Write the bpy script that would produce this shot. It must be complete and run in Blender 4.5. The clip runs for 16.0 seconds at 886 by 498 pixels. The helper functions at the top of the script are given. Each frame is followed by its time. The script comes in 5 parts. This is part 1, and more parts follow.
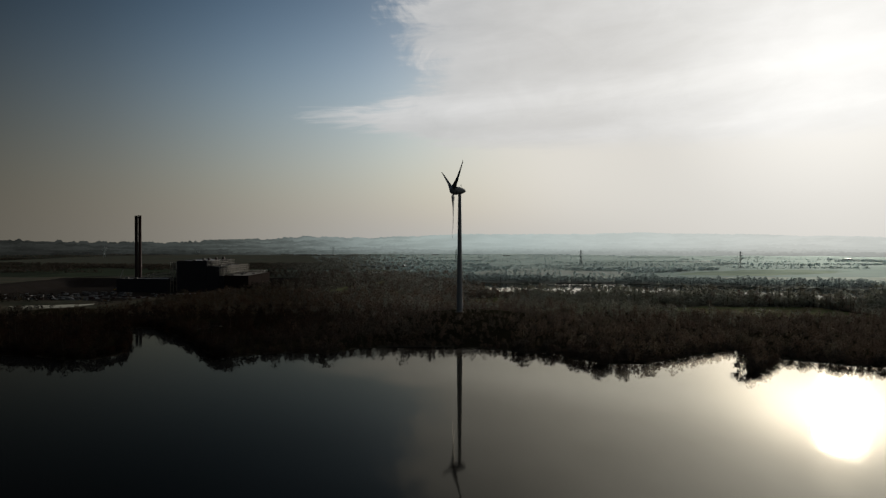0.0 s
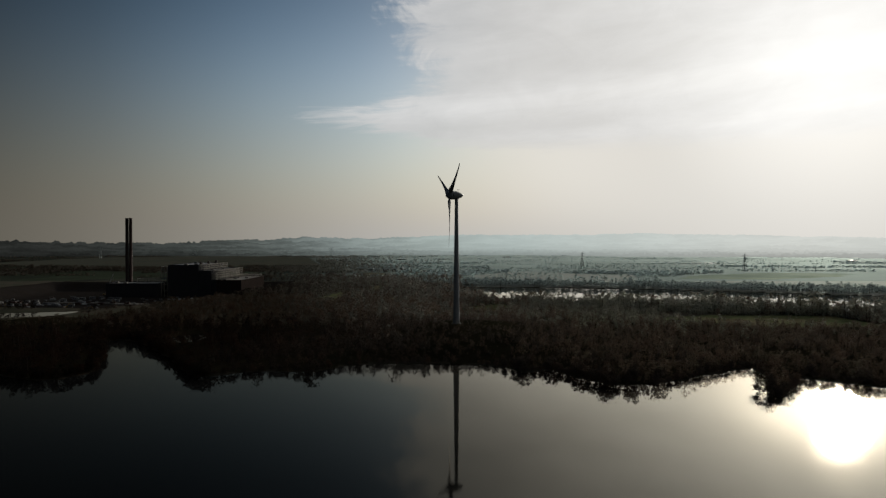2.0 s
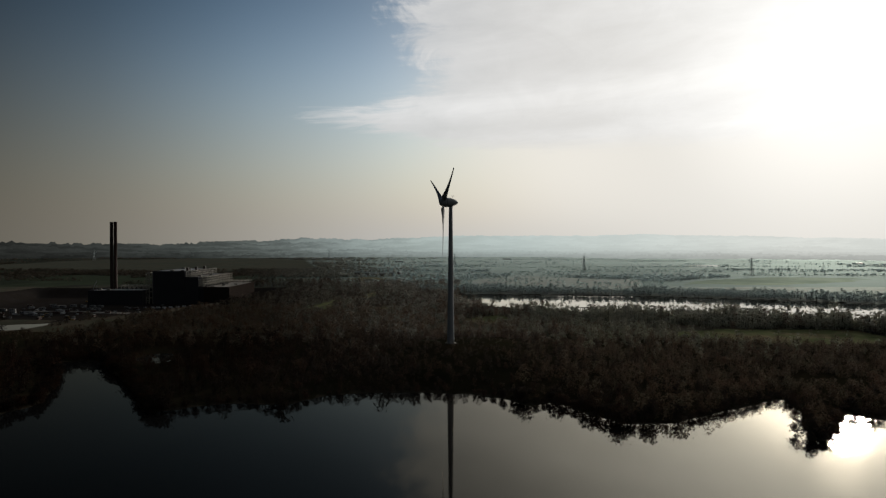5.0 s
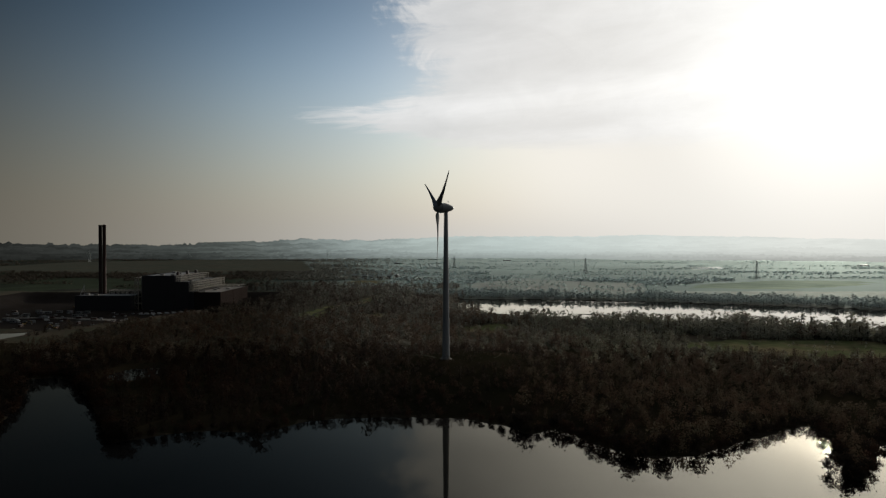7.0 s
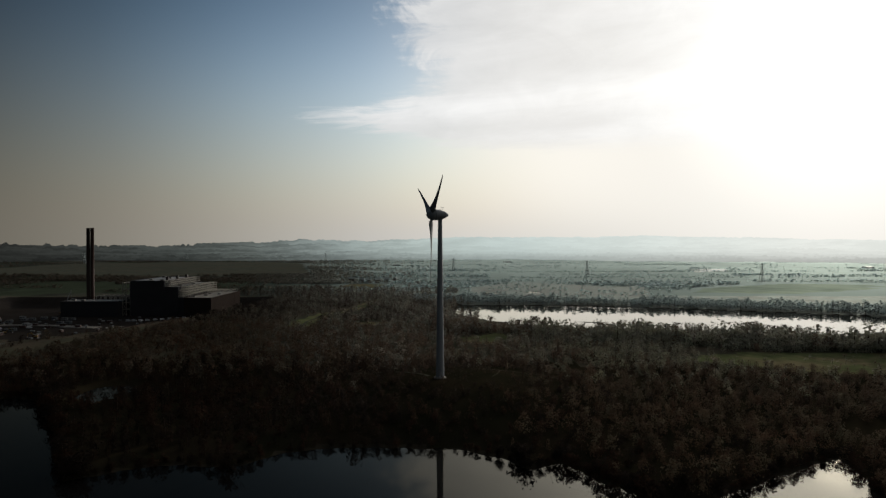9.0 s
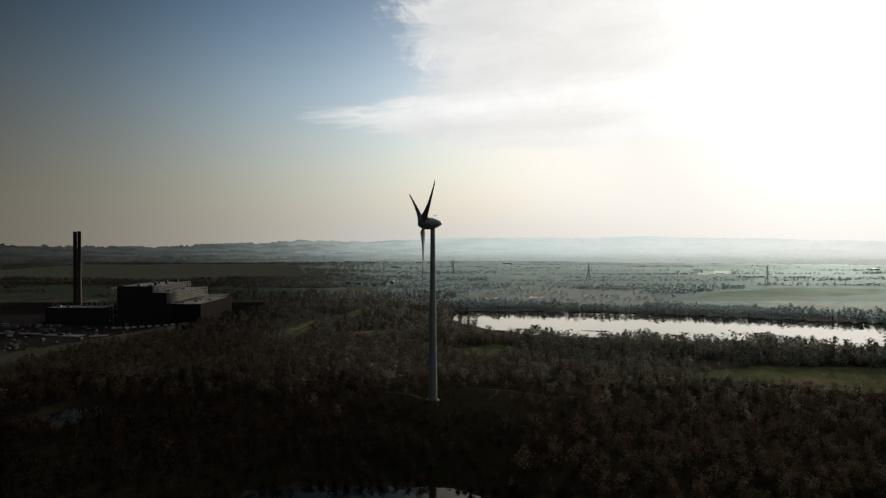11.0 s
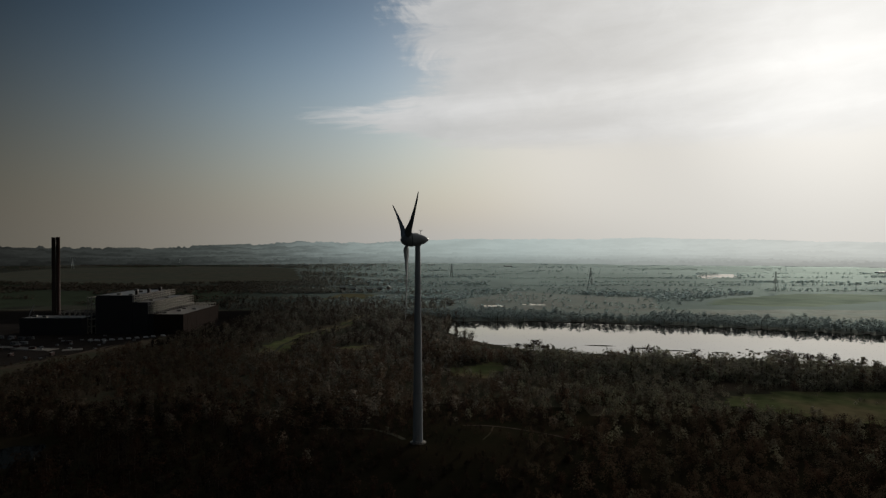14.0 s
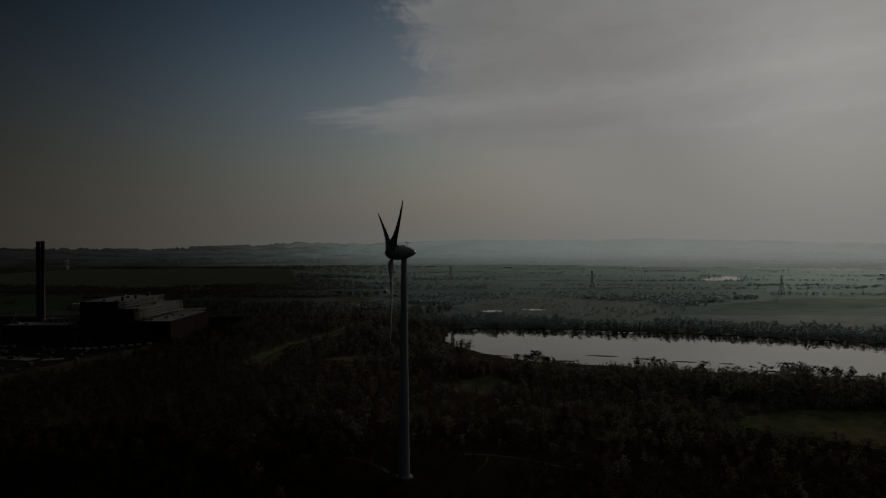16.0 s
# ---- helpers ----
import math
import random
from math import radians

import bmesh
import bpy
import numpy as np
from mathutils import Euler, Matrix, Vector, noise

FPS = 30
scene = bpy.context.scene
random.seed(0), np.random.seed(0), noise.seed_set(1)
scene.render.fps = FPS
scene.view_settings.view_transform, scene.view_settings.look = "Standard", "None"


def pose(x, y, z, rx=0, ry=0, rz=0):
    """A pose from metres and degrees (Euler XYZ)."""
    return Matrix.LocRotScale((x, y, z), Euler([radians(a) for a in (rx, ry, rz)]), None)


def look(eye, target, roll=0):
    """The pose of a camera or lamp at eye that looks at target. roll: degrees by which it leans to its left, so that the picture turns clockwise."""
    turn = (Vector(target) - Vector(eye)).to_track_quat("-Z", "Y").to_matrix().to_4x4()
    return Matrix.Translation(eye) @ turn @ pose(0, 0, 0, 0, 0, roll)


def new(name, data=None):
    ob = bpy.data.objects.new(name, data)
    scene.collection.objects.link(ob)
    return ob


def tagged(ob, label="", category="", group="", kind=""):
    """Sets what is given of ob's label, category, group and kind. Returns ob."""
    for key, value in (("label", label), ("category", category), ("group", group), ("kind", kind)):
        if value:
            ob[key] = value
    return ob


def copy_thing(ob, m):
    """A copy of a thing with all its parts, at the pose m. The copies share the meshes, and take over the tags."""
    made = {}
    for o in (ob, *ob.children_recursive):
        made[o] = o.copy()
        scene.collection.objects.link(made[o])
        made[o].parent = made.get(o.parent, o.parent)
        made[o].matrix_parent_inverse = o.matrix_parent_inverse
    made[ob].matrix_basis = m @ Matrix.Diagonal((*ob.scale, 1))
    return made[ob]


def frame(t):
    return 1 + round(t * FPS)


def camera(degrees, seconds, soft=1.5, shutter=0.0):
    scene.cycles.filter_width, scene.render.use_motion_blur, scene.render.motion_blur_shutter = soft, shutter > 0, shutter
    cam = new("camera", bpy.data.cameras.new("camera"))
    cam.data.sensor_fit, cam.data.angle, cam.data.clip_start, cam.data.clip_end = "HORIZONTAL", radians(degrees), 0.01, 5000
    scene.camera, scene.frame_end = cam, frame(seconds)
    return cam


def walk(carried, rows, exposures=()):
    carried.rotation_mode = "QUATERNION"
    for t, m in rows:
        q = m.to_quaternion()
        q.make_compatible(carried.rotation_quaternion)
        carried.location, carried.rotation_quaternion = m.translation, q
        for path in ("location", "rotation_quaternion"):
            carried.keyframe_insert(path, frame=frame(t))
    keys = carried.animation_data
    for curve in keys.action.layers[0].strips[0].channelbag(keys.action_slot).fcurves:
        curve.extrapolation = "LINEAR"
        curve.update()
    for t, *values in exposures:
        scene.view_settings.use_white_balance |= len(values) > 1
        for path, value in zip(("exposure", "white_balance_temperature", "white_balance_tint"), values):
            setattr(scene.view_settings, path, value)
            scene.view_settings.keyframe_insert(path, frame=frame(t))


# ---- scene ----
cam = camera(68, 16.0, 1.3)
PATH = [  # seconds, x, y, z, tilt, turn
    (0, -11.62, -461.96, 49.34, 89.35, 0.013),
    (2, -8.67, -436.61, 54.33, 89.351, 0.035),
    (4, -5.68, -410.66, 58.98, 89.353, 0.06),
    (6, -2.59, -384.14, 63.63, 89.357, 0.089),
    (8, 0.66, -357.14, 68.47, 89.361, 0.121),
    (10, 4.09, -329.82, 73.56, 89.366, 0.157),
    (12, 7.77, -302.4, 78.83, 89.372, 0.196),
    (14, 11.72, -275.17, 84.07, 89.38, 0.239),
    (15, 13.81, -261.74, 86.58, 89.384, 0.262),
    (16, 15.98, -248.49, 88.94, 89.388, 0.286),
]
EXPOSURES = [(0, -0.18), (3.5, -0.06), (7.0, 0.12), (9.0, 0.22), (13.0, 0.28), (13.4, 0.18), (13.8, -0.06), (14.1, -0.30), (14.5, -0.6), (15.0, -1.0), (15.5, -1.42), (16.0, -1.93)]
walk(cam, [(t, pose(x, y, z, tilt, 0, turn)) for t, x, y, z, tilt, turn in PATH], EXPOSURES)

# ---- light ----
SUN_AZ, SUN_EL = radians(31.3), radians(13.1)  # right of straight ahead, above the horizon
SUN_DIR = Vector((math.sin(SUN_AZ) * math.cos(SUN_EL), math.cos(SUN_AZ) * math.cos(SUN_EL), math.sin(SUN_EL)))
sun_lamp = bpy.data.lights.new("sun", "SUN")
sun_lamp.energy, sun_lamp.angle, sun_lamp.color = 1.6, radians(3.6), (1.0, 0.92, 0.80)  # veiled by thin cloud
sun = new("sun", sun_lamp)
sun.matrix_world = look(SUN_DIR * 3000, (0, 0, 0))


class Nodes:
    """Short-hand for building node trees."""

    def __init__(self, tree):
        self.tree = tree
        tree.nodes.clear()

    def add(self, kind):
        return self.tree.nodes.new(kind)

    def link(self, a, b):
        self.tree.links.new(a, b)

    def put(self, socket, value):
        if isinstance(value, bpy.types.NodeSocket):
            self.link(value, socket)
        elif isinstance(value, tuple) and len(value) == 3 and socket.type == "RGBA":
            socket.default_value = (*value, 1.0)
        else:
            socket.default_value = value

    def math(self, op, a, b=0.0, c=0.0, clamp=False):
        node = self.add("ShaderNodeMath")
        node.operation, node.use_clamp = op, clamp
        for socket, value in zip(node.inputs, (a, b, c)):
            self.put(socket, value)
        return node.outputs[0]

    def step(self, value, low, high, to_low=0.0, to_high=1.0):
        node = self.add("ShaderNodeMapRange")
        node.interpolation_type = "SMOOTHSTEP"
        for socket, v in zip(node.inputs, (value, low, high, to_low, to_high)):
            self.put(socket, v)
        return node.outputs[0]

    def ramp(self, value, stops, interpolation="LINEAR"):
        node = self.add("ShaderNodeValToRGB")
        node.color_ramp.interpolation = interpolation
        while len(node.color_ramp.elements) < len(stops):
            node.color_ramp.elements.new(0.5)
        for element, (at, colour) in zip(node.color_ramp.elements, stops):
            element.position = at
            element.color = (*colour, 1.0) if isinstance(colour, tuple) else (colour, colour, colour, 1.0)
        self.put(node.inputs[0], value)
        return node.outputs[0]

    def mix(self, factor, a, b, blend="MIX"):
        node = self.add("ShaderNodeMix")
        node.data_type, node.blend_type = "RGBA", blend
        self.put(node.inputs[0], factor)
        self.put(node.inputs[6], a)
        self.put(node.inputs[7], b)
        return node.outputs[2]

    def scale(self, colour, factor):
        node = self.add("ShaderNodeVectorMath")
        node.operation = "SCALE"
        self.put(node.inputs[0], colour)
        self.put(node.inputs[3], factor)
        return node.outputs[0]

    def noise(self, vector, scale, detail=4.0, rough=0.55, distortion=0.0):
        node = self.add("ShaderNodeTexNoise")
        if vector is not None:
            self.link(vector, node.inputs["Vector"])
        for key, value in (("Scale", scale), ("Detail", detail), ("Roughness", rough), ("Distortion", distortion)):
            node.inputs[key].default_value = value
        return node.outputs[0]

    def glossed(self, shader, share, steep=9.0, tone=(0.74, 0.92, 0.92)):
        """Adds a broad, mostly level sheen, strong at grazing angles against the light: largely haze painted as gloss.
        """
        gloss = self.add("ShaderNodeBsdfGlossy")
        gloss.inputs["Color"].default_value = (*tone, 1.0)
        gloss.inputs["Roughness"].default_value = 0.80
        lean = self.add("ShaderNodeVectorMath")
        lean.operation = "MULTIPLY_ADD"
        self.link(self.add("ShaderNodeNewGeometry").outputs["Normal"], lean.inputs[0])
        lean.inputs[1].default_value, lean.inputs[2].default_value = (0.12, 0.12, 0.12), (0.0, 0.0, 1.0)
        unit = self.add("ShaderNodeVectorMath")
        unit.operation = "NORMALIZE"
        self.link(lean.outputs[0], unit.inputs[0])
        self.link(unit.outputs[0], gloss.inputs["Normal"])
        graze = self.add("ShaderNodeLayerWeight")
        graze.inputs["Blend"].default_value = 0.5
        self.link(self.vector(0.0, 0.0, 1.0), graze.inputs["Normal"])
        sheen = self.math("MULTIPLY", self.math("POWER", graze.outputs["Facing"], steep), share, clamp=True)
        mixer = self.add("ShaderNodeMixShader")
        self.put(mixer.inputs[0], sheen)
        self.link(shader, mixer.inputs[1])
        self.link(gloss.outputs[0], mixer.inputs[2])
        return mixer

    def vector(self, x, y, z):
        node = self.add("ShaderNodeCombineXYZ")
        for socket, value in zip(node.inputs, (x, y, z)):
            self.put(socket, value)
        return node.outputs[0]


def build_world():
    world = bpy.data.worlds.new("sky")
    scene.world = world
    world.use_nodes = True
    n = Nodes(world.node_tree)
    coord = n.add("ShaderNodeTexCoord").outputs["Generated"]
    sep = n.add("ShaderNodeSeparateXYZ")
    n.link(coord, sep.inputs[0])
    x, y, z = sep.outputs
    az = n.math("ARCTAN2", x, y)
    el = n.math("ARCSINE", z)
    up = n.math("MAXIMUM", el, 0.0)
    dot = n.add("ShaderNodeVectorMath")
    dot.operation = "DOT_PRODUCT"
    n.link(coord, dot.inputs[0])
    dot.inputs[1].default_value = SUN_DIR
    gap = n.math("ARCCOSINE", n.math("MINIMUM", dot.outputs["Value"], 1.0))  # angle from the sun
    # clear air
    sky = n.add("ShaderNodeTexSky")
    sky.sky_type, sky.sun_disc, sky.sun_elevation, sky.sun_rotation = "NISHITA", False, SUN_EL, SUN_AZ
    sky.altitude, sky.air_density, sky.dust_density, sky.ozone_density = 100.0, 1.0, 1.5, 2.5
    fall = n.ramp(n.math("DIVIDE", gap, 2.0), [(0.0, 1.0), (0.20, 0.95), (0.30, 0.85), (0.40, 0.62), (0.50, 0.31), (0.58, 0.14), (0.70, 0.12), (1.0, 0.12)])
    fall = n.math("MULTIPLY", fall, n.step(el, 0.17, 0.42, 1.05, 0.62))
    rich = n.add("ShaderNodeHueSaturation")
    n.link(n.step(gap, 0.34, 0.60, 0.25, 1.2), rich.inputs["Saturation"])
    n.link(sky.outputs[0], rich.inputs["Color"])
    clear = n.scale(n.mix(1.0, rich.outputs[0], (1.03, 1.0, 0.93), "MULTIPLY"), n.math("MULTIPLY", fall, SKY_STRENGTH))
    # low haze, thicker and brighter towards the sun
    wide = n.math("POWER", 2.718, n.math("MULTIPLY", n.math("POWER", n.math("DIVIDE", gap, HAZE_SPREAD), 2.6), -1.0))
    haze_light = n.math("MULTIPLY_ADD", wide, 0.71, 0.045)
    haze_tone = n.mix(n.math("MULTIPLY", wide, 1.7, clamp=True), (1.0, 0.905, 0.71), (1.0, 0.965, 0.895))
    haze = n.scale(haze_tone, haze_light)
    thick = n.math("POWER", 2.718, n.math("MULTIPLY", n.math("POWER", n.math("DIVIDE", up, HAZE_DEPTH), 1.6), -1.0))
    veil = n.step(gap, 0.66, 0.22, 0.0, 0.97)  # thin veil round the sun
    thick = n.math("SUBTRACT", 1.0, n.math("MULTIPLY", n.math("SUBTRACT", 1.0, thick), n.math("SUBTRACT", 1.0, veil)))
    air = n.mix(thick, clear, haze)
    # cloud sheet
    streak = n.vector(n.math("MULTIPLY", az, 2.2), n.math("MULTIPLY", n.math("SUBTRACT", el, n.math("MULTIPLY", az, 0.10)), 11.0), 0.37)
    billow = n.vector(n.math("MULTIPLY", az, 4.0), n.math("MULTIPLY", el, 6.5), 1.7)
    n1 = n.noise(streak, 2.2, 6.0, 0.62, 0.4)
    n2 = n.noise(billow, 2.6, 6.0, 0.6, 0.8)
    edge = n.ramp(n.math("MULTIPLY", up, 1.6), [(0.0, 0.95), (0.21, 0.72), (0.231, 0.515), (0.252, 0.419), (0.28, 0.321), (0.300, 0.284), (0.314, 0.321), (0.341, 0.429), (0.368, 0.505), (0.397, 0.538), (0.451, 0.517), (0.48, 0.505), (0.52, 0.475), (0.555, 0.478), (0.589, 0.52), (1.0, 0.50)])
    edge_az = n.math("MULTIPLY_ADD", edge, 0.8, -0.45)
    n3 = n.noise(n.vector(n.math("MULTIPLY", az, 3.0), n.math("MULTIPLY", n.math("SUBTRACT", el, n.math("MULTIPLY", az, 0.06)), 26.0), 4.1), 3.0, 6.0, 0.6, 0.6)
    puffy = n.step(el, 0.20, 0.26)  # billows above, combed-out streaks below
    wobble = n.math("MULTIPLY", n.math("MULTIPLY_ADD", n2, 0.24, -0.11), n.math("MULTIPLY_ADD", puffy, 0.9, 0.1))
    wobble = n.math("ADD", wobble, n.math("MULTIPLY", n.math("MULTIPLY_ADD", n3, 0.34, -0.17), n.math("MULTIPLY_ADD", puffy, -0.8, 1.0)))
    inside = n.step(n.math("ADD", n.math("SUBTRACT", az, edge_az), wobble), -0.012, n.math("MULTIPLY_ADD", puffy, -0.045, 0.11))
    above = n.step(n.math("ADD", up, n.math("MULTIPLY_ADD", n3, 0.03, -0.015)), 0.125, 0.16)
    body = n.math("MULTIPLY_ADD", n1, 0.45, 0.62, clamp=True)
    cover = n.math("MULTIPLY", n.math("MULTIPLY", inside, above), body)
    near = n.math("POWER", 2.718, n.math("MULTIPLY", n.math("POWER", n.math("DIVIDE", gap, 0.42), 1.6), -1.0))
    cloud_light = n.math("MULTIPLY_ADD", near, 0.20, 0.64)
    soft = n.math("ADD", n.math("MULTIPLY", n1, 0.28), n.math("MULTIPLY", n2, 0.22))
    cloud_light = n.math("MULTIPLY", cloud_light, n.math("ADD", soft, 0.72))
    # two bright combed bands along the sheet's lower side
    for level, slope, width, gain in ((0.201, 0.065, 0.020, 0.14), (0.147, 0.055, 0.009, 0.05)):
        off = n.math("DIVIDE", n.math("SUBTRACT", n.math("SUBTRACT", el, n.math("MULTIPLY", az, slope)), n.math("MULTIPLY_ADD", n3, 0.03, level - 0.015)), width)
        band = n.math("POWER", 2.718, n.math("MULTIPLY", n.math("MULTIPLY", off, off), -1.0))
        cloud_light = n.math("MULTIPLY", cloud_light, n.math("MULTIPLY_ADD", band, gain, 1.0))
    cloud_light = n.math("MULTIPLY", cloud_light, n.step(gap, 0.62, 1.25, 1.0, 0.16))
    cloud_tone = n.mix(near, (0.985, 0.985, 0.985), (1.0, 0.985, 0.95))
    both = n.mix(cover, air, n.scale(cloud_tone, cloud_light))
    # bright ring round the veiled sun
    ring = n.math("POWER", 2.718, n.math("MULTIPLY", n.math("POWER", n.math("DIVIDE", gap, 0.19), 2.0), -1.0))
    both = n.mix(1.0, both, n.scale((1.0, 1.0, 0.99), n.math("MULTIPLY", ring, 0.30)), "ADD")
    back = n.add("ShaderNodeBackground")
    n.link(both, back.inputs[0])
    n.link(back.outputs[0], n.add("ShaderNodeOutputWorld").inputs[0])


SKY_STRENGTH, HAZE_SPREAD, HAZE_DEPTH = 0.125, 0.88, 0.174
build_world()

# ---- materials ----


def principled(name, colour, rough=0.8, metal=0.0, spec=0.3, vary=0.25, grain=0.6, large=0.05, bump=0.15, tint=None, graze_sheen=0.0, tone=(0.78, 0.92, 0.88)):
    """A surface with variation at two scales, in metres."""
    mat = bpy.data.materials.new(name)
    mat.use_nodes = True
    n = Nodes(mat.node_tree)
    pos = n.add("ShaderNodeNewGeometry").outputs["Position"]
    fine, broad = n.noise(pos, grain, 5.0, 0.6), n.noise(pos, large, 3.0, 0.5)
    light = n.math("MULTIPLY_ADD", n.math("ADD", fine, broad), vary, 1.0 - vary)
    shade = n.scale(colour, light) if tint is None else n.scale(n.mix(n.step(broad, 0.38, 0.62), colour, tint), light)
    b = n.add("ShaderNodeBsdfPrincipled")
    n.link(shade, b.inputs["Base Color"])
    for key, value in (("Roughness", rough), ("Metallic", metal), ("Specular IOR Level", spec)):
        b.inputs[key].default_value = value
    if bump:
        relief = n.add("ShaderNodeBump")
        relief.inputs["Strength"].default_value = bump
        relief.inputs["Distance"].default_value = 0.1
        n.link(fine, relief.inputs["Height"])
        n.link(relief.outputs[0], b.inputs["Normal"])
    # on open land this grazing sheen stands in for bright haze
    n.link(n.glossed(b.outputs[0], n.math("MULTIPLY", light, graze_sheen), 9.0, tone).outputs[0] if graze_sheen else b.outputs[0], n.add("ShaderNodeOutputMaterial").inputs[0])
    return mat


def leaf_material(name, colour, other, through_light=0.10, spec=0.0, haze_gloss=0.0, west_gloss=1.0, west_tone=1.0, steep=9.0, tone=(0.74, 0.92, 0.92)):
    """Leaves in two autumn tones that let some light through; painted haze lightens them eastwards."""
    mat = bpy.data.materials.new(name)
    mat.use_nodes = True
    n = Nodes(mat.node_tree)
    geo = n.add("ShaderNodeNewGeometry")
    stand, single = n.noise(geo.outputs["Position"], 0.03, 3.0, 0.6), n.noise(geo.outputs["Position"], 0.15, 2.0, 0.5)
    pick = n.math("ADD", n.math("MULTIPLY_ADD", geo.outputs["Random Per Island"], 0.2, -0.10), n.math("MULTIPLY_ADD", n.math("ADD", stand, single), 1.7, -1.2), clamp=True)
    sep = n.add("ShaderNodeSeparateXYZ")
    n.link(geo.outputs["Position"], sep.inputs[0])
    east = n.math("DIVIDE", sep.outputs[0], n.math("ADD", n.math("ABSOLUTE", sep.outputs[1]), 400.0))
    # haze towards the sun is put into the leaf colour by bearing
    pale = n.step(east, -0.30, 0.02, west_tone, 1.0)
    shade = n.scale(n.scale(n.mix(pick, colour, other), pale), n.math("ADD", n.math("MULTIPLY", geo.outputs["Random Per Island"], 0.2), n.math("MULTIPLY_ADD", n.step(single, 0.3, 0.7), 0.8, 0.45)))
    b = n.add("ShaderNodeBsdfPrincipled")
    n.link(shade, b.inputs["Base Color"])
    b.inputs["Roughness"].default_value = 0.75
    b.inputs["Specular IOR Level"].default_value = spec
    # small leaves in every direction: the clump answers light more evenly than its face would
    lean = n.add("ShaderNodeVectorMath")
    lean.operation = "MULTIPLY_ADD"
    n.link(geo.outputs["Normal"], lean.inputs[0])
    lean.inputs[1].default_value, lean.inputs[2].default_value = (0.55, 0.55, 0.55), (0.0, 0.0, 0.6)
    unit = n.add("ShaderNodeVectorMath")
    unit.operation = "NORMALIZE"
    n.link(lean.outputs[0], unit.inputs[0])
    n.link(unit.outputs[0], b.inputs["Normal"])
    t = n.add("ShaderNodeBsdfTranslucent")
    n.link(shade, t.inputs[0])
    mixer = n.add("ShaderNodeMixShader")
    mixer.inputs[0].default_value = through_light
    n.link(b.outputs[0], mixer.inputs[1])
    n.link(t.outputs[0], mixer.inputs[2])
    if haze_gloss:
        # sheen imitating haze, raised towards the sunward east
        haze_share = n.step(east, -0.34, -0.02, west_gloss, 1.0)
        mixer = n.glossed(mixer.outputs[0], n.math("MULTIPLY", haze_share, haze_gloss), steep, tone)
    n.link(mixer.outputs[0], n.add("ShaderNodeOutputMaterial").inputs[0])
    return mat


def water_material(name, smooth, ruffled, waves, fretted, tint, power, spread=0.0):
    mat = bpy.data.materials.new(name)
    mat.use_nodes = True
    n = Nodes(mat.node_tree)
    pos = n.add("ShaderNodeNewGeometry").outputs["Position"]
    mapping = n.add("ShaderNodeMapping")
    n.link(pos, mapping.inputs[0])
    mapping.inputs["Scale"].default_value = (0.8, 1.0, 1.0)
    ripple = n.noise(mapping.outputs[0], 0.9, 3.0, 0.55)
    calm = n.noise(pos, 0.012, 3.0, 0.5)
    relief = n.add("ShaderNodeBump")
    n.link(n.step(calm, 0.3, 0.7, 0.4 * waves, waves), relief.inputs["Strength"])
    relief.inputs["Distance"].default_value = 0.12
    n.link(ripple, relief.inputs["Height"])
    body = n.add("ShaderNodeBsdfDiffuse")
    body.inputs["Color"].default_value = (0.004, 0.004, 0.004, 1)
    mirror = n.add("ShaderNodeBsdfGlossy")
    mirror.inputs["Color"].default_value = (*tint, 1.0)
    n.link(n.step(calm, 0.35, 0.7, smooth, ruffled), mirror.inputs["Roughness"])
    n.link(relief.outputs[0], mirror.inputs["Normal"])
    fresnel = n.add("ShaderNodeFresnel")
    fresnel.inputs["IOR"].default_value = 1.333
    mixer = n.add("ShaderNodeMixShader")
    # mirror strength graded by place: the reflected sky is painted dimmer to the west
    sep = n.add("ShaderNodeSeparateXYZ")
    n.link(pos, sep.inputs[0])
    mirror_power = n.step(n.math("MULTIPLY_ADD", calm, 30.0, sep.outputs[0]), -85.0, 112.0, power + spread, power)
    n.link(n.math("POWER", fresnel.outputs[0], mirror_power), mixer.inputs[0])
    n.link(body.outputs[0], mixer.inputs[1])
    # fine ripples running towards the sun scatter it more widely than the smooth water between them
    fret = n.add("ShaderNodeBsdfAnisotropic")
    fret.inputs["Color"].default_value = (1.0, 0.93, 0.80, 1.0)
    fret.inputs["Roughness"].default_value = 0.29
    fret.inputs["Anisotropy"].default_value = 0.7
    n.link(n.vector(math.sin(SUN_AZ), math.cos(SUN_AZ), 0.0), fret.inputs["Tangent"])
    both = n.add("ShaderNodeMixShader")
    both.inputs[0].default_value = fretted
    n.link(mirror.outputs[0], both.inputs[1])
    n.link(fret.outputs[0], both.inputs[2])
    n.link(both.outputs[0], mixer.inputs[2])
    n.link(mixer.outputs[0], n.add("ShaderNodeOutputMaterial").inputs[0])
    return mat


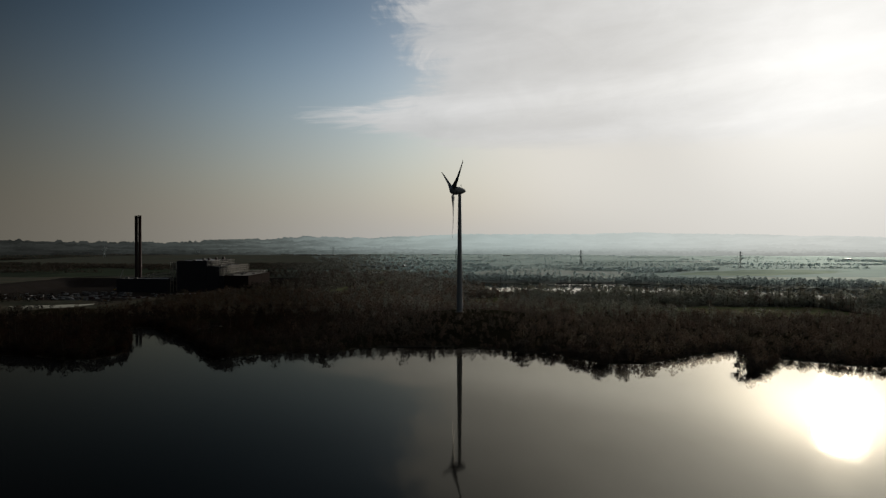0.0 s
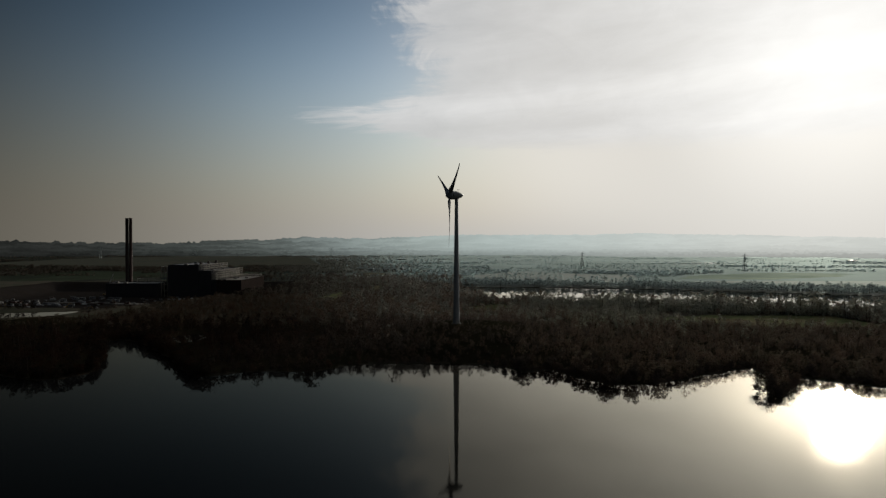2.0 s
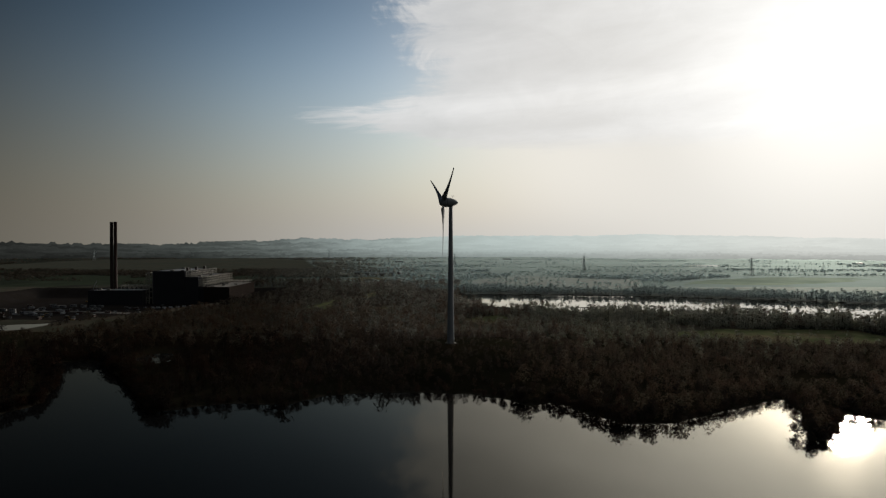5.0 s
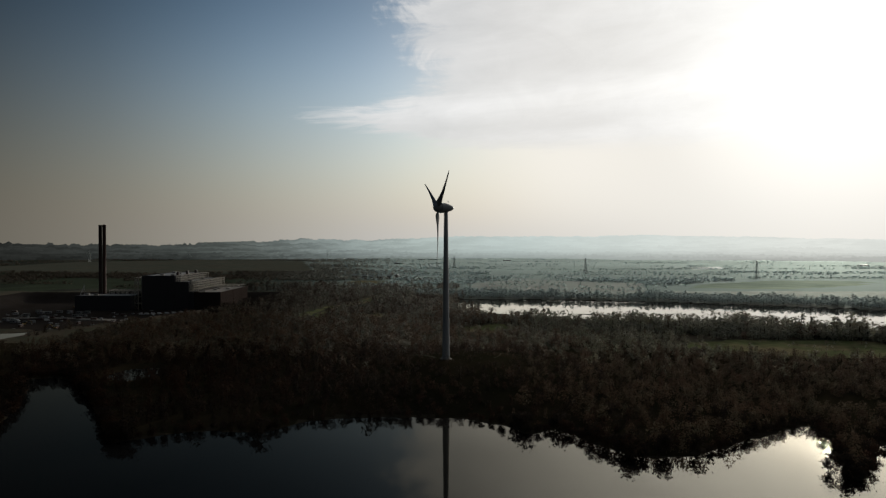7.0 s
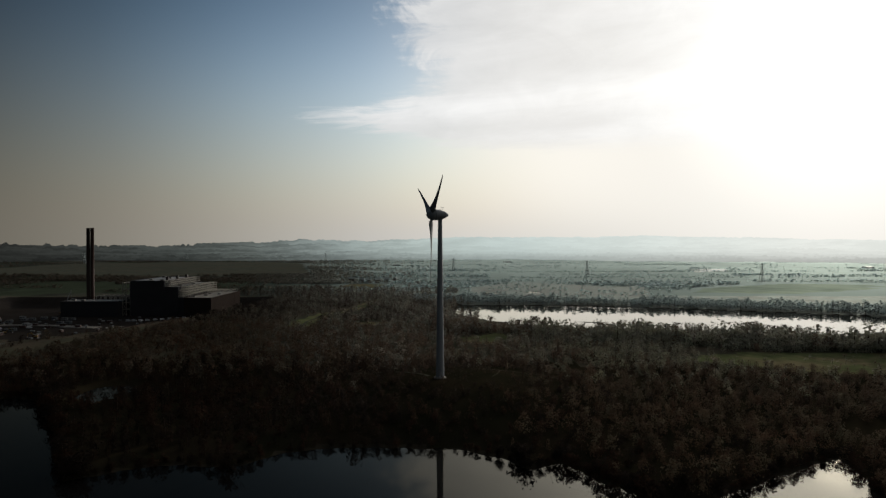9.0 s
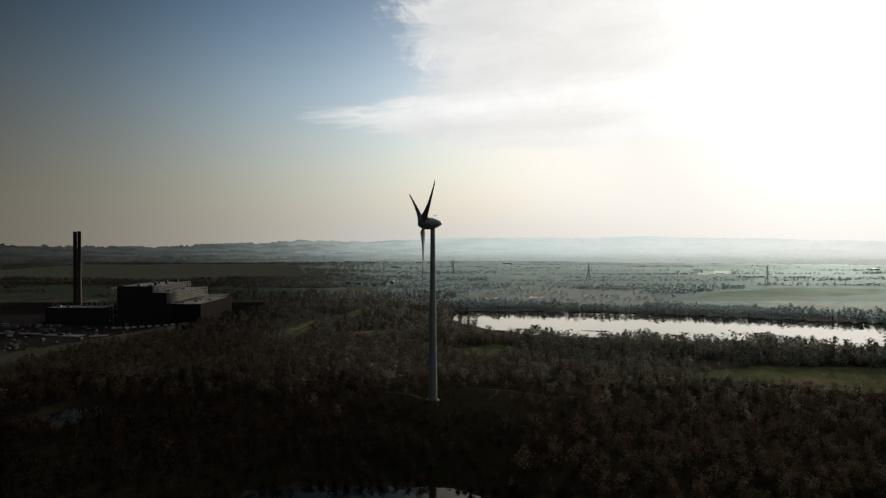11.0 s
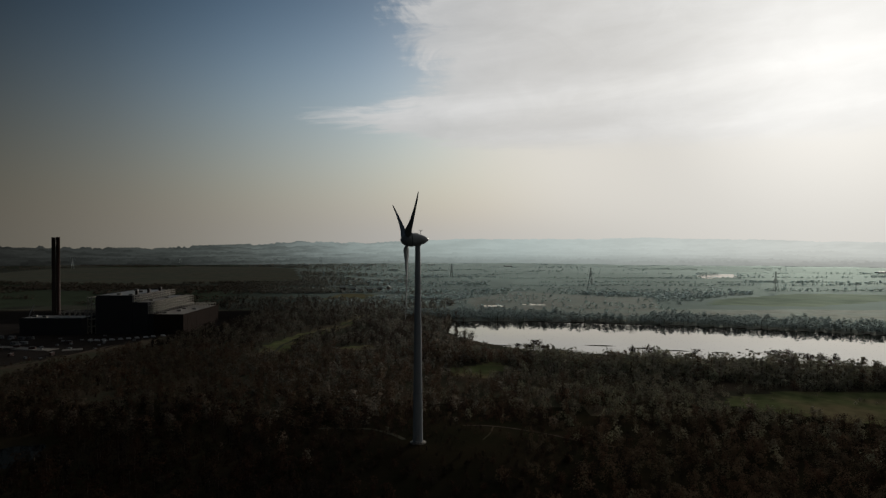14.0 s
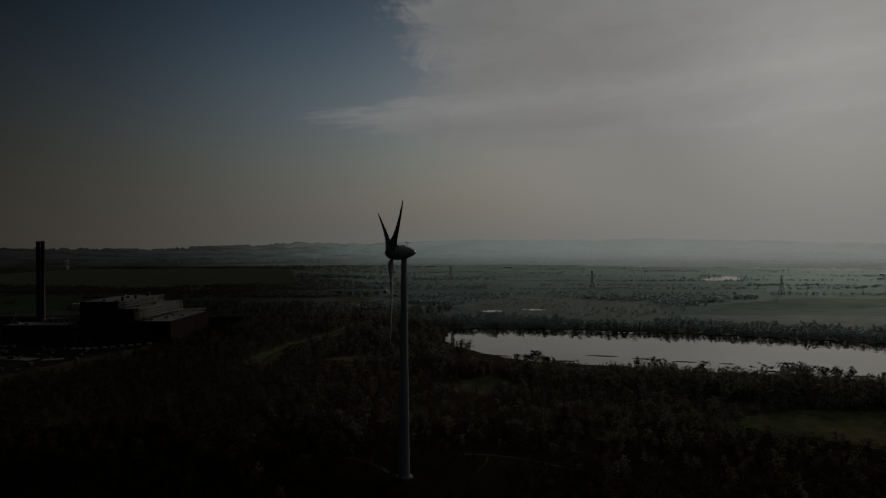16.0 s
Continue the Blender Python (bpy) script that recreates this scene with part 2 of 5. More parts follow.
def field_material():
    """Farmland and rough ground: a patchwork of fields with hedge-dark seams."""
    mat = bpy.data.materials.new("farmland")
    mat.use_nodes = True
    n = Nodes(mat.node_tree)
    pos = n.add("ShaderNodeNewGeometry").outputs["Position"]
    mapping = n.add("ShaderNodeMapping")
    n.link(pos, mapping.inputs[0])
    mapping.inputs["Rotation"].default_value = (0, 0, 0.3)
    mapping.inputs["Scale"].default_value = (0.0042, 0.0027, 0.0)
    cell = n.add("ShaderNodeTexVoronoi")
    cell.feature, cell.distance = "F1", "CHEBYCHEV"
    n.link(mapping.outputs[0], cell.inputs["Vector"])
    cell.inputs["Scale"].default_value = 1.0
    pick = n.add("ShaderNodeSeparateColor")
    n.link(cell.outputs["Color"], pick.inputs[0])
    tone = n.ramp(pick.outputs[0], [(0.0, (0.030, 0.036, 0.025)), (0.3, (0.040, 0.050, 0.032)), (0.5, (0.036, 0.038, 0.030)), (0.7, (0.054, 0.054, 0.042)), (1.0, (0.042, 0.056, 0.034))], "CONSTANT")
    fine, broad = n.noise(pos, 0.35, 5.0, 0.65), n.noise(pos, 0.015, 4.0, 0.6)
    tone = n.scale(tone, n.math("MULTIPLY_ADD", n.math("ADD", fine, broad), 0.9, 0.1))
    b = n.add("ShaderNodeBsdfPrincipled")
    n.link(tone, b.inputs["Base Color"])
    b.inputs["Roughness"].default_value = 0.85
    b.inputs["Specular IOR Level"].default_value = 0.0
    sep = n.add("ShaderNodeSeparateXYZ")
    n.link(pos, sep.inputs[0])
    # sheen painted as haze, stronger to the east and farther off
    haze_share = n.step(n.math("DIVIDE", sep.outputs[0], n.math("ADD", n.math("ABSOLUTE", sep.outputs[1]), 400.0)), -0.34, 0.05, 0.02, 1.0)
    haze_share = n.math("MULTIPLY", haze_share, n.step(sep.outputs[1], 600.0, 2100.0, 0.72, 1.0))
    haze_share = n.math("MULTIPLY", haze_share, n.math("MULTIPLY_ADD", n.math("ADD", broad, pick.outputs[1]), 0.22, 0.78))
    n.link(n.glossed(b.outputs[0], n.math("MULTIPLY", haze_share, FIELD_GLOSS), 9.0, (0.77, 0.92, 0.87)).outputs[0], n.add("ShaderNodeOutputMaterial").inputs[0])
    return mat


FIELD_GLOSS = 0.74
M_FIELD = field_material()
M_SCRUB = principled("rough_scrub_ground", (0.018, 0.017, 0.010), 0.9, spec=0.0, vary=0.6, grain=0.5, large=0.03, tint=(0.022, 0.018, 0.011))
# the same scrub in a lighter tone that carries mid-distance haze
M_SCRUB_MID = principled("hazed_scrub_ground", (0.050, 0.048, 0.030), 0.95, spec=0.0, vary=0.6, grain=0.4, large=0.03, tint=(0.064, 0.048, 0.032), graze_sheen=0.05)
# the grazing sheen on grass, pasture and marsh imitates haze
M_GRASS = principled("meadow_grass", (0.090, 0.108, 0.044), 0.95, spec=0.0, vary=1.0, grain=0.12, large=0.03, tint=(0.120, 0.100, 0.054), graze_sheen=0.06, tone=(0.90, 0.92, 0.68))
M_PASTURE = principled("hazed_pasture", (0.060, 0.085, 0.040), 0.9, spec=0.0, vary=0.7, grain=0.03, large=0.008, tint=(0.10, 0.115, 0.055), graze_sheen=0.34, tone=(0.78, 0.93, 0.82))
M_MUD = principled("damp_mud", (0.034, 0.029, 0.021), 0.85, spec=0.0, vary=0.5, grain=0.4, large=0.05, graze_sheen=0.05)
M_MARSH = principled("reedy_marsh", (0.105, 0.085, 0.062), 0.9, spec=0.0, vary=0.85, grain=0.07, large=0.02, tint=(0.044, 0.050, 0.032), graze_sheen=0.58, tone=(0.84, 0.92, 0.86))
M_YARD = principled("trodden_site_ground", (0.028, 0.024, 0.021), 0.9, spec=0.0, vary=0.6, grain=0.15, large=0.03, tint=(0.026, 0.023, 0.021))
M_STUBBLE = principled("stubble_field", (0.075, 0.070, 0.050), 0.9, spec=0.0, vary=0.6, grain=0.06, large=0.012, tint=(0.055, 0.056, 0.040), graze_sheen=0.03)
M_GRAVEL = principled("pale_gravel", (0.082, 0.064, 0.050), 0.9, spec=0.0, vary=0.4, grain=0.8, large=0.1)
M_WATER = water_material("still_water", 0.025, 0.05, 0.05, 0.047, (1.0, 0.95, 0.80), 0.62, 1.25)
M_WATER_FAR = water_material("sheltered_water", 0.01, 0.02, 0.015, 0.0, (1.0, 0.98, 0.93), 0.7)
# sheen tones for near, mid and far leaves; the last two imitate haze
BROWN, MIST_MID, MIST = (0.95, 0.84, 0.72), (0.84, 0.90, 0.80), (0.74, 0.89, 0.87)
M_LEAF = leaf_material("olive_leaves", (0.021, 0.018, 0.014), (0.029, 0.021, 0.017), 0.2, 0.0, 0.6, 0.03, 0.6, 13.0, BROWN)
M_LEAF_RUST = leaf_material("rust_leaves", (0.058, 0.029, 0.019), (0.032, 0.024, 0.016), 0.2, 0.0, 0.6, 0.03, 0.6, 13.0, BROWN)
# from here on, leaf colours are lightened to stand in for haze
M_LEAF_MID = leaf_material("hazed_mid_leaves", (0.160, 0.146, 0.108), (0.190, 0.134, 0.100), 0.32, 0.0, 0.55, 0.05, 0.42, 9.0, MIST_MID)
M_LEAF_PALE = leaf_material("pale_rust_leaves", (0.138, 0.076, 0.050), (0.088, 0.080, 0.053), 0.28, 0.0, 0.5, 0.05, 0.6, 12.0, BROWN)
M_LEAF_HAZED = leaf_material("hazed_east_leaves", (0.215, 0.156, 0.110), (0.182, 0.182, 0.110), 0.32, 0.0, 0.55, 0.05, 0.5, 9.0, MIST_MID)
M_LEAF_FAR = leaf_material("hazed_far_leaves", (0.290, 0.325, 0.300), (0.310, 0.310, 0.275), 0.60, 0.0, 1.0, 0.05, 0.25, 4.5, MIST)
M_LEAF_BELT = leaf_material("hazed_belt_leaves", (0.125, 0.145, 0.130), (0.140, 0.138, 0.115), 0.55, 0.0, 0.7, 0.05, 0.4, 6.0, MIST)
M_BARK = principled("dark_bark", (0.050, 0.040, 0.030), 0.9, spec=0.1, vary=0.5, grain=3.0, large=0.5)
M_TOWER = principled("painted_concrete_tower", (0.24, 0.26, 0.275), 0.55, spec=0.3, vary=0.12, grain=0.4, large=0.06, bump=0.03)
M_BLADE = principled("grey_glassfibre", (0.20, 0.215, 0.225), 0.4, spec=0.45, vary=0.10, grain=0.5, large=0.1, bump=0.02)
M_STEEL = principled("galvanised_steel", (0.30, 0.31, 0.32), 0.6, metal=0.2, vary=0.3, grain=1.0, large=0.2)
# pylon steel, with the paleness of haze put into its colour
M_LATTICE = principled("hazed_steel_lattice", (0.50, 0.54, 0.54), 0.7, spec=0.1, vary=0.2, grain=1.0, large=0.2)
M_FRAME = principled("pale_steel_frame", (0.34, 0.32, 0.28), 0.7, spec=0.1, vary=0.3, grain=0.8, large=0.1)
M_CLAD = principled("dark_cladding", (0.046, 0.046, 0.050), 0.85, spec=0.0, vary=0.3, grain=0.3, large=0.05)
M_CLAD_RED = principled("dark_brown_cladding", (0.034, 0.027, 0.024), 0.85, spec=0.0, vary=0.3, grain=0.3, large=0.05)
M_ROOF = principled("grey_roof_sheet", (0.15, 0.145, 0.135), 0.5, spec=0.3, vary=0.95, grain=0.35, large=0.12)
M_SHEET = principled("pale_shiny_sheet_roof", (0.40, 0.41, 0.40), 0.5, vary=0.3, grain=0.3, large=0.05, graze_sheen=0.3)
M_CONCRETE = principled("raw_concrete", (0.17, 0.155, 0.135), 0.85, vary=0.35, grain=0.5, large=0.08)
M_STACK = principled("dark_stack_steel", (0.044, 0.032, 0.029), 0.55, metal=0.1, spec=0.3, vary=0.3, grain=0.5, large=0.04)
M_STACK_RED = principled("rust_brown_stack_steel", (0.065, 0.036, 0.030), 0.5, metal=0.1, spec=0.3, vary=0.25, grain=0.5, large=0.04)
M_CABIN = principled("off_white_cabin_panel", (0.15, 0.155, 0.155), 0.5, vary=0.2, grain=0.6, large=0.3)
M_BRICK = principled("pale_brick", (0.24, 0.21, 0.18), 0.85, vary=0.3, grain=2.0, large=0.3)
M_TILE = principled("grey_roof_tiles", (0.20, 0.19, 0.175), 0.7, vary=0.3, grain=2.0, large=0.3, graze_sheen=0.4)
M_GLASS = principled("dark_glass", (0.02, 0.025, 0.03), 0.1, spec=0.6, vary=0.1, bump=0.0)
M_PAINT = principled("car_paint", (0.55, 0.56, 0.57), 0.25, spec=0.5, vary=0.1, bump=0.0)
M_RUBBER = principled("black_rubber", (0.02, 0.02, 0.02), 0.8, vary=0.2, bump=0.0)
M_YELLOW = principled("yellow_machine_paint", (0.22, 0.14, 0.03), 0.5, vary=0.2, grain=1.0, large=0.2)

# ---- helpers for meshes ----


def part(name, bm, material, parent, label=""):
    """Links a bmesh as one mesh object under a thing or a part."""
    mesh = bpy.data.meshes.new(name)
    bm.to_mesh(mesh)
    bm.free()
    mesh.materials.append(material)
    ob = new(name, mesh)
    ob.parent = parent
    if label:
        tagged(ob, label)
    return ob


def thing(name, m, label, category, group="", kind=""):
    ob = new(name)
    ob.matrix_world = m
    return tagged(ob, label, category, group, kind)


def box(bm, x0, x1, y0, y1, z0, z1, bevel=0.0):
    made = bmesh.ops.create_cube(bm, size=1.0)["verts"]
    for v in made:
        v.co = Vector(((x0 + x1) / 2 + v.co.x * (x1 - x0), (y0 + y1) / 2 + v.co.y * (y1 - y0), (z0 + z1) / 2 + v.co.z * (z1 - z0)))
    if bevel:
        bmesh.ops.bevel(bm, geom=list({e for v in made for e in v.link_edges}), offset=bevel, segments=1, affect="EDGES")
    return bm


def boxed(*a, **k):
    return box(bmesh.new(), *a, **k)


def beam(bm, a, b, w):
    """A square bar from a to b."""
    a, b = Vector(a), Vector(b)
    q = (b - a).to_track_quat("Z", "Y")
    ring = [q @ Vector((sx * w / 2, sy * w / 2, 0)) for sx, sy in ((-1, -1), (1, -1), (1, 1), (-1, 1))]
    lo, hi = [bm.verts.new(a + r) for r in ring], [bm.verts.new(b + r) for r in ring]
    for i in range(4):
        bm.faces.new((lo[i], lo[(i + 1) % 4], hi[(i + 1) % 4], hi[i]))
    bm.faces.new(lo[::-1])
    bm.faces.new(hi)


def loft(bm, rings, smooth=True, cap=True):
    rows = [[bm.verts.new(p) for p in ring] for ring in rings]
    k = len(rows[0])
    for a, b in zip(rows, rows[1:]):
        for i in range(k):
            bm.faces.new((a[i], a[(i + 1) % k], b[(i + 1) % k], b[i])).smooth = smooth
    if cap:
        bm.faces.new(rows[0][::-1])
        bm.faces.new(rows[-1])
    return bm


def tube(profile, k=24):
    """A turned body about z from rows of (radius, height)."""
    return loft(bmesh.new(), [[Vector((r * math.cos(a), r * math.sin(a), z)) for a in np.linspace(0, 2 * math.pi, k, endpoint=False)] for r, z in profile])


# ---- plan ----
WATER = -12.3
PIT = -23.5  # floor of the old clay pit that holds the building site
rng = np.random.default_rng(11)

LAKE_NEAR = np.array([(-900, -190), (-420, -130), (-300, -108), (-235, -108), (-212, -120), (-194, -122), (-188, -100), (-203, -62), (-220, -32), (-237, -12), (-238, 0),
                      (-224, 6), (-208, -3), (-200, -14), (-190, -28), (-162, -66), (-140, -103), (-130, -116), (-118, -108), (-98, -99), (-76, -104), (-62, -88), (-48, -80), (-17, -79),
                      (12, -82), (24, -92), (33, -104), (46, -98), (54, -114), (67, -134), (93, -132), (121, -110), (154, -92), (148, -120), (131, -156), (139, -155), (166, -118), (190, -137),
                      (232, -152), (320, -190), (500, -250), (900, -300), (900, -900), (-900, -900)], float)
LAKE_FAR = np.array([(22, 512), (12, 450), (20, 398), (48, 352), (83, 310), (141, 290), (207, 268), (273, 252), (332, 232), (380, 205), (470, 170), (600, 190), (640, 270), (560, 340),
                     (470, 392), (448, 406), (362, 444), (286, 474), (176, 505), (95, 515)], float)
POND_WOOD = np.array([(-197, 4), (-196, 30), (-178, 36), (-170, 18), (-178, -6)], float)
POND_SITE = np.array([(-432, 172), (-362, 196), (-352, 178), (-360, 140), (-400, 128)], float)
POND_FAR = np.array([(724, 1608), (880, 1720), (800, 1500), (689, 1439)], float)
POOL_WEST = np.array([(68, 706), (80, 698), (98, 704), (100, 722), (86, 732), (70, 724)], float)
POOL_EAST = np.array([(128, 726), (144, 718), (164, 724), (166, 742), (148, 752), (130, 744)], float)
WATERS = [LAKE_NEAR, LAKE_FAR, POND_WOOD, POND_SITE, POND_FAR, POOL_WEST, POOL_EAST]

MEADOW_RIGHT = np.array([(165, 112), (222, 140), (330, 135), (330, 62), (235, 62), (190, 88)], float)
MEADOW_LAKE = np.array([(14, 212), (50, 240), (64, 222), (44, 182), (16, 190)], float)
RIDE = np.array([(-84, 580), (-98, 462), (-118, 388), (-128, 330), (-122, 284), (-150, 270), (-152, 326), (-138, 395), (-112, 470), (-94, 580)], float)
RIDE_SIDE = np.array([(-86, 300), (-62, 326), (-42, 308), (-62, 296)], float)
CLEARING = np.array([(-7, 8), (6, 24), (38, 40), (66, 36), (62, 24), (38, 18), (36, -10), (24, -12), (6, -9), (-6, -6)], float)
GREEN_SMALL = np.array([(-190, 790), (-130, 800), (-110, 900), (-180, 920)], float)
SITE = np.array([(-620, 260), (-450, 208), (-345, 200), (-318, 240), (-285, 330), (-255, 400), (-236, 500), (-235, 620), (-420, 640), (-640, 620)], float)
STUBBLE = np.array([(-1330, 1300), (-1280, 1900), (-980, 2280), (-480, 1850), (-330, 1300), (-640, 1150)], float)
GREEN_FAR = np.array([(400, 700), (560, 690), (760, 800), (820, 900), (640, 915), (450, 800)], float)
MARSH = np.array([(60, 620), (300, 600), (360, 830), (150, 960), (40, 800)], float)


def signed(poly, x, y):
    """Distance to a polygon's outline, negative inside."""
    a, b = poly, np.roll(poly, -1, 0)
    best, inside = np.full(x.shape, 1e9), np.zeros(x.shape, bool)
    for (ax, ay), (bx, by) in zip(a, b):
        dx, dy = bx - ax, by - ay
        t = np.clip(((x - ax) * dx + (y - ay) * dy) / (dx * dx + dy * dy), 0, 1)
        best = np.minimum(best, np.hypot(x - ax - t * dx, y - ay - t * dy))
        crosses = (ay > y) != (by > y)
        inside ^= crosses & (x < (bx - ax) * (y - ay) / (dy if dy else 1e-9) + ax)
    return np.where(inside, -best, best)


def ripple(x, y, s):
    return np.sin(x / s + 1.3) * np.sin(y / s * 0.83 + 0.4) + 0.5 * np.sin(x / s * 2.3 + y / s * 1.7) + 0.3 * np.sin(x / s * 4.1 - y / s * 3.7 + 2)


def blend(v, lo, hi):
    t = np.clip((v - lo) / (hi - lo), 0, 1)
    return t * t * (3 - 2 * t)


def height(x, y):
    x, y = np.asarray(x, float), np.asarray(y, float)
    r = np.hypot(x, y)
    z = -10.4 + 0.35 * ripple(x, y, 23.0) + 0.25 * ripple(y, x, 71.0)
    mound = np.exp(-((np.hypot(x - 8, (y - 6) * 0.95) / 62) ** 2))
    z = z * (1 - mound) + 0.0 * mound
    z = z * blend(r, 7, 26) + (-0.35) * (1 - blend(r, 7, 26))
    # a swelling field to the west and the land rising far off
    z = z + 16 * np.exp(-(((x + 780) / 420) ** 2 + ((y - 1720) / 330) ** 2))
    z = z + 10 * blend(-x, 900, 2200) * blend(y, 900, 2100)
    pit = blend(-signed(SITE, x, y), 4, 34)
    z = z * (1 - pit) + PIT * pit
    z = z + 2.0 * blend(y, 1200, 1800) * ripple(x, y, 260.0)
    z = z - 22 * blend(np.hypot(x, y), 2620, 2900)
    for poly, depth in zip(WATERS, (3.0, 2.0, 1.0, 1.0, 6.0, 2.0, 2.0)):
        lo, hi = poly.min(0) - 60, poly.max(0) + 60
        some = (x > lo[0]) & (x < hi[0]) & (y > lo[1]) & (y < hi[1])
        if some.any():
            wob = 1.6 * ripple(x[some], y[some], 5.0) if poly is not POND_FAR else 0
            d = signed(poly, x[some], y[some]) + wob
            bank = WATER + np.clip(d * 0.16, -depth, 60)
            w = blend(d, 4, 32)
            z[some] = np.minimum(z[some], bank * (1 - w) + z[some] * w)
    return z


def height_at(x, y):
    return float(height(np.array([x]), np.array([y]))[0])


def mesh_from(name, verts, quads, mats, index=None, smooth=False):
    mesh = bpy.data.meshes.new(name)
    quads = np.ascontiguousarray(quads, np.int32)
    mesh.vertices.add(len(verts))
    mesh.vertices.foreach_set("co", np.ascontiguousarray(verts, np.float32).ravel())
    mesh.loops.add(quads.size)
    mesh.loops.foreach_set("vertex_index", quads.ravel())
    mesh.polygons.add(len(quads))
    mesh.polygons.foreach_set("loop_start", np.arange(0, quads.size, 4, dtype=np.int32))
    for m in mats:
        mesh.materials.append(m)
    if index is not None:
        mesh.polygons.foreach_set("material_index", np.ascontiguousarray(index, np.int32))
    if smooth:
        mesh.polygons.foreach_set("use_smooth", np.ones(len(quads), bool))
    mesh.update(calc_edges=True)
    mesh.validate()
    return mesh


def steps(*spans):
    out = []
    for lo, hi, d in spans:
        out.append(np.arange(lo, hi, d, dtype=float))
    return np.concatenate(out + [np.array([spans[-1][1]], float)])


def build_ground():
    xs = steps((-5200, -2000, 160), (-2000, -700, 45), (-700, -300, 13), (-300, 400, 5), (400, 760, 13), (760, 2000, 45), (2000, 5200, 160))
    ys = steps((-5000, -900, 160), (-900, -180, 20), (-180, 60, 4), (60, 520, 6), (520, 1000, 12), (1000, 2300, 32), (2300, 4700, 80))
    gx, gy = np.meshgrid(xs, ys)
    gz = height(gx.ravel(), gy.ravel())
    verts = np.stack([gx.ravel(), gy.ravel(), gz], 1)
    nx, ny = len(xs), len(ys)
    i = (np.arange(ny - 1)[:, None] * nx + np.arange(nx - 1)).ravel()
    quads = np.stack([i, i + 1, i + nx + 1, i + nx], 1)
    c = verts[quads].mean(1)
    cx, cy = c[:, 0] + 1.5 * ripple(c[:, 0], c[:, 1], 9), c[:, 1] + 1.5 * ripple(c[:, 1], c[:, 0], 8)
    mats = [M_FIELD, M_SCRUB, M_GRASS, M_MUD, M_YARD, M_STUBBLE, M_PASTURE, M_MARSH, M_SCRUB_MID]
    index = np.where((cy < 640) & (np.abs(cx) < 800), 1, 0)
    index[(index == 1) & (cy > 110 + 25 * ripple(cx, cy, 33))] = 8
    index[(index == 8) & (cx > 20) & (cy > 420 - 0.3 * (cx - 350)) & (signed(LAKE_FAR, cx, cy) > 0)] = 7
    for poly, k in ((MEADOW_RIGHT, 2), (MEADOW_LAKE, 2), (RIDE, 2), (RIDE_SIDE, 2), (GREEN_SMALL, 2), (GREEN_FAR, 6), (MARSH, 7), (SITE, 4), (STUBBLE, 5)):
        index[signed(poly, cx, cy) < 0] = k
    for poly in (LAKE_NEAR, LAKE_FAR):
        index[signed(poly, c[:, 0], c[:, 1]) < 2.0] = 3
    ob = new("ground", mesh_from("ground", verts, quads, mats, index, True))
    tagged(ob, "rough scrubby parkland and autumn farmland reaching the hills", "ground", kind="structure")


build_ground()


def build_water(name, poly, label):
    """A level sheet that runs a little under its banks."""
    bm = bmesh.new()
    centre = poly.mean(0)
    bm.faces.new([bm.verts.new((*p, WATER)) for p in poly + (poly - centre) / np.linalg.norm(poly - centre, axis=1, keepdims=True) * 7])
    bmesh.ops.triangulate(bm, faces=bm.faces[:])
    bmesh.ops.recalc_face_normals(bm, faces=bm.faces[:])
    if bm.faces[:][0].normal.z < 0:
        bmesh.ops.reverse_faces(bm, faces=bm.faces[:])
    ob = part(name, bm, M_WATER_FAR, None)
    tagged(ob, label, "water", kind="structure")


lake = bmesh.new()
lake.faces.new([lake.verts.new((x, y, WATER)) for x, y in ((-1000, -1000), (1000, -1000), (1000, -60), (-160, -60), (-160, 60), (-1000, 60))])
tagged(part("water_1", lake, M_WATER, None), "wide still lake mirroring the bright hazy sky", "lake", kind="structure")
build_water("water_2", LAKE_FAR, "long pale lake shining between dark tree belts")
build_water("water_3", POND_SITE, "narrow pond beside the building site")
build_water("water_4", POND_FAR, "distant bright pond in flat farmland")
build_water("water_5", POOL_WEST, "small bright pool in the reedy marsh")
build_water("water_6", POOL_EAST, "small bright pool in the reedy marsh")

# far hills, the distance behind everything
HILLS = [(-0.75, 60), (-0.595, 50), (-0.52, 34), (-0.43, 34), (-0.30, 62), (-0.225, 80), (-0.12, 70), (0.014, 100), (0.19, 99), (0.31, 106), (0.50, 90), (0.595, 76), (0.75, 70)]


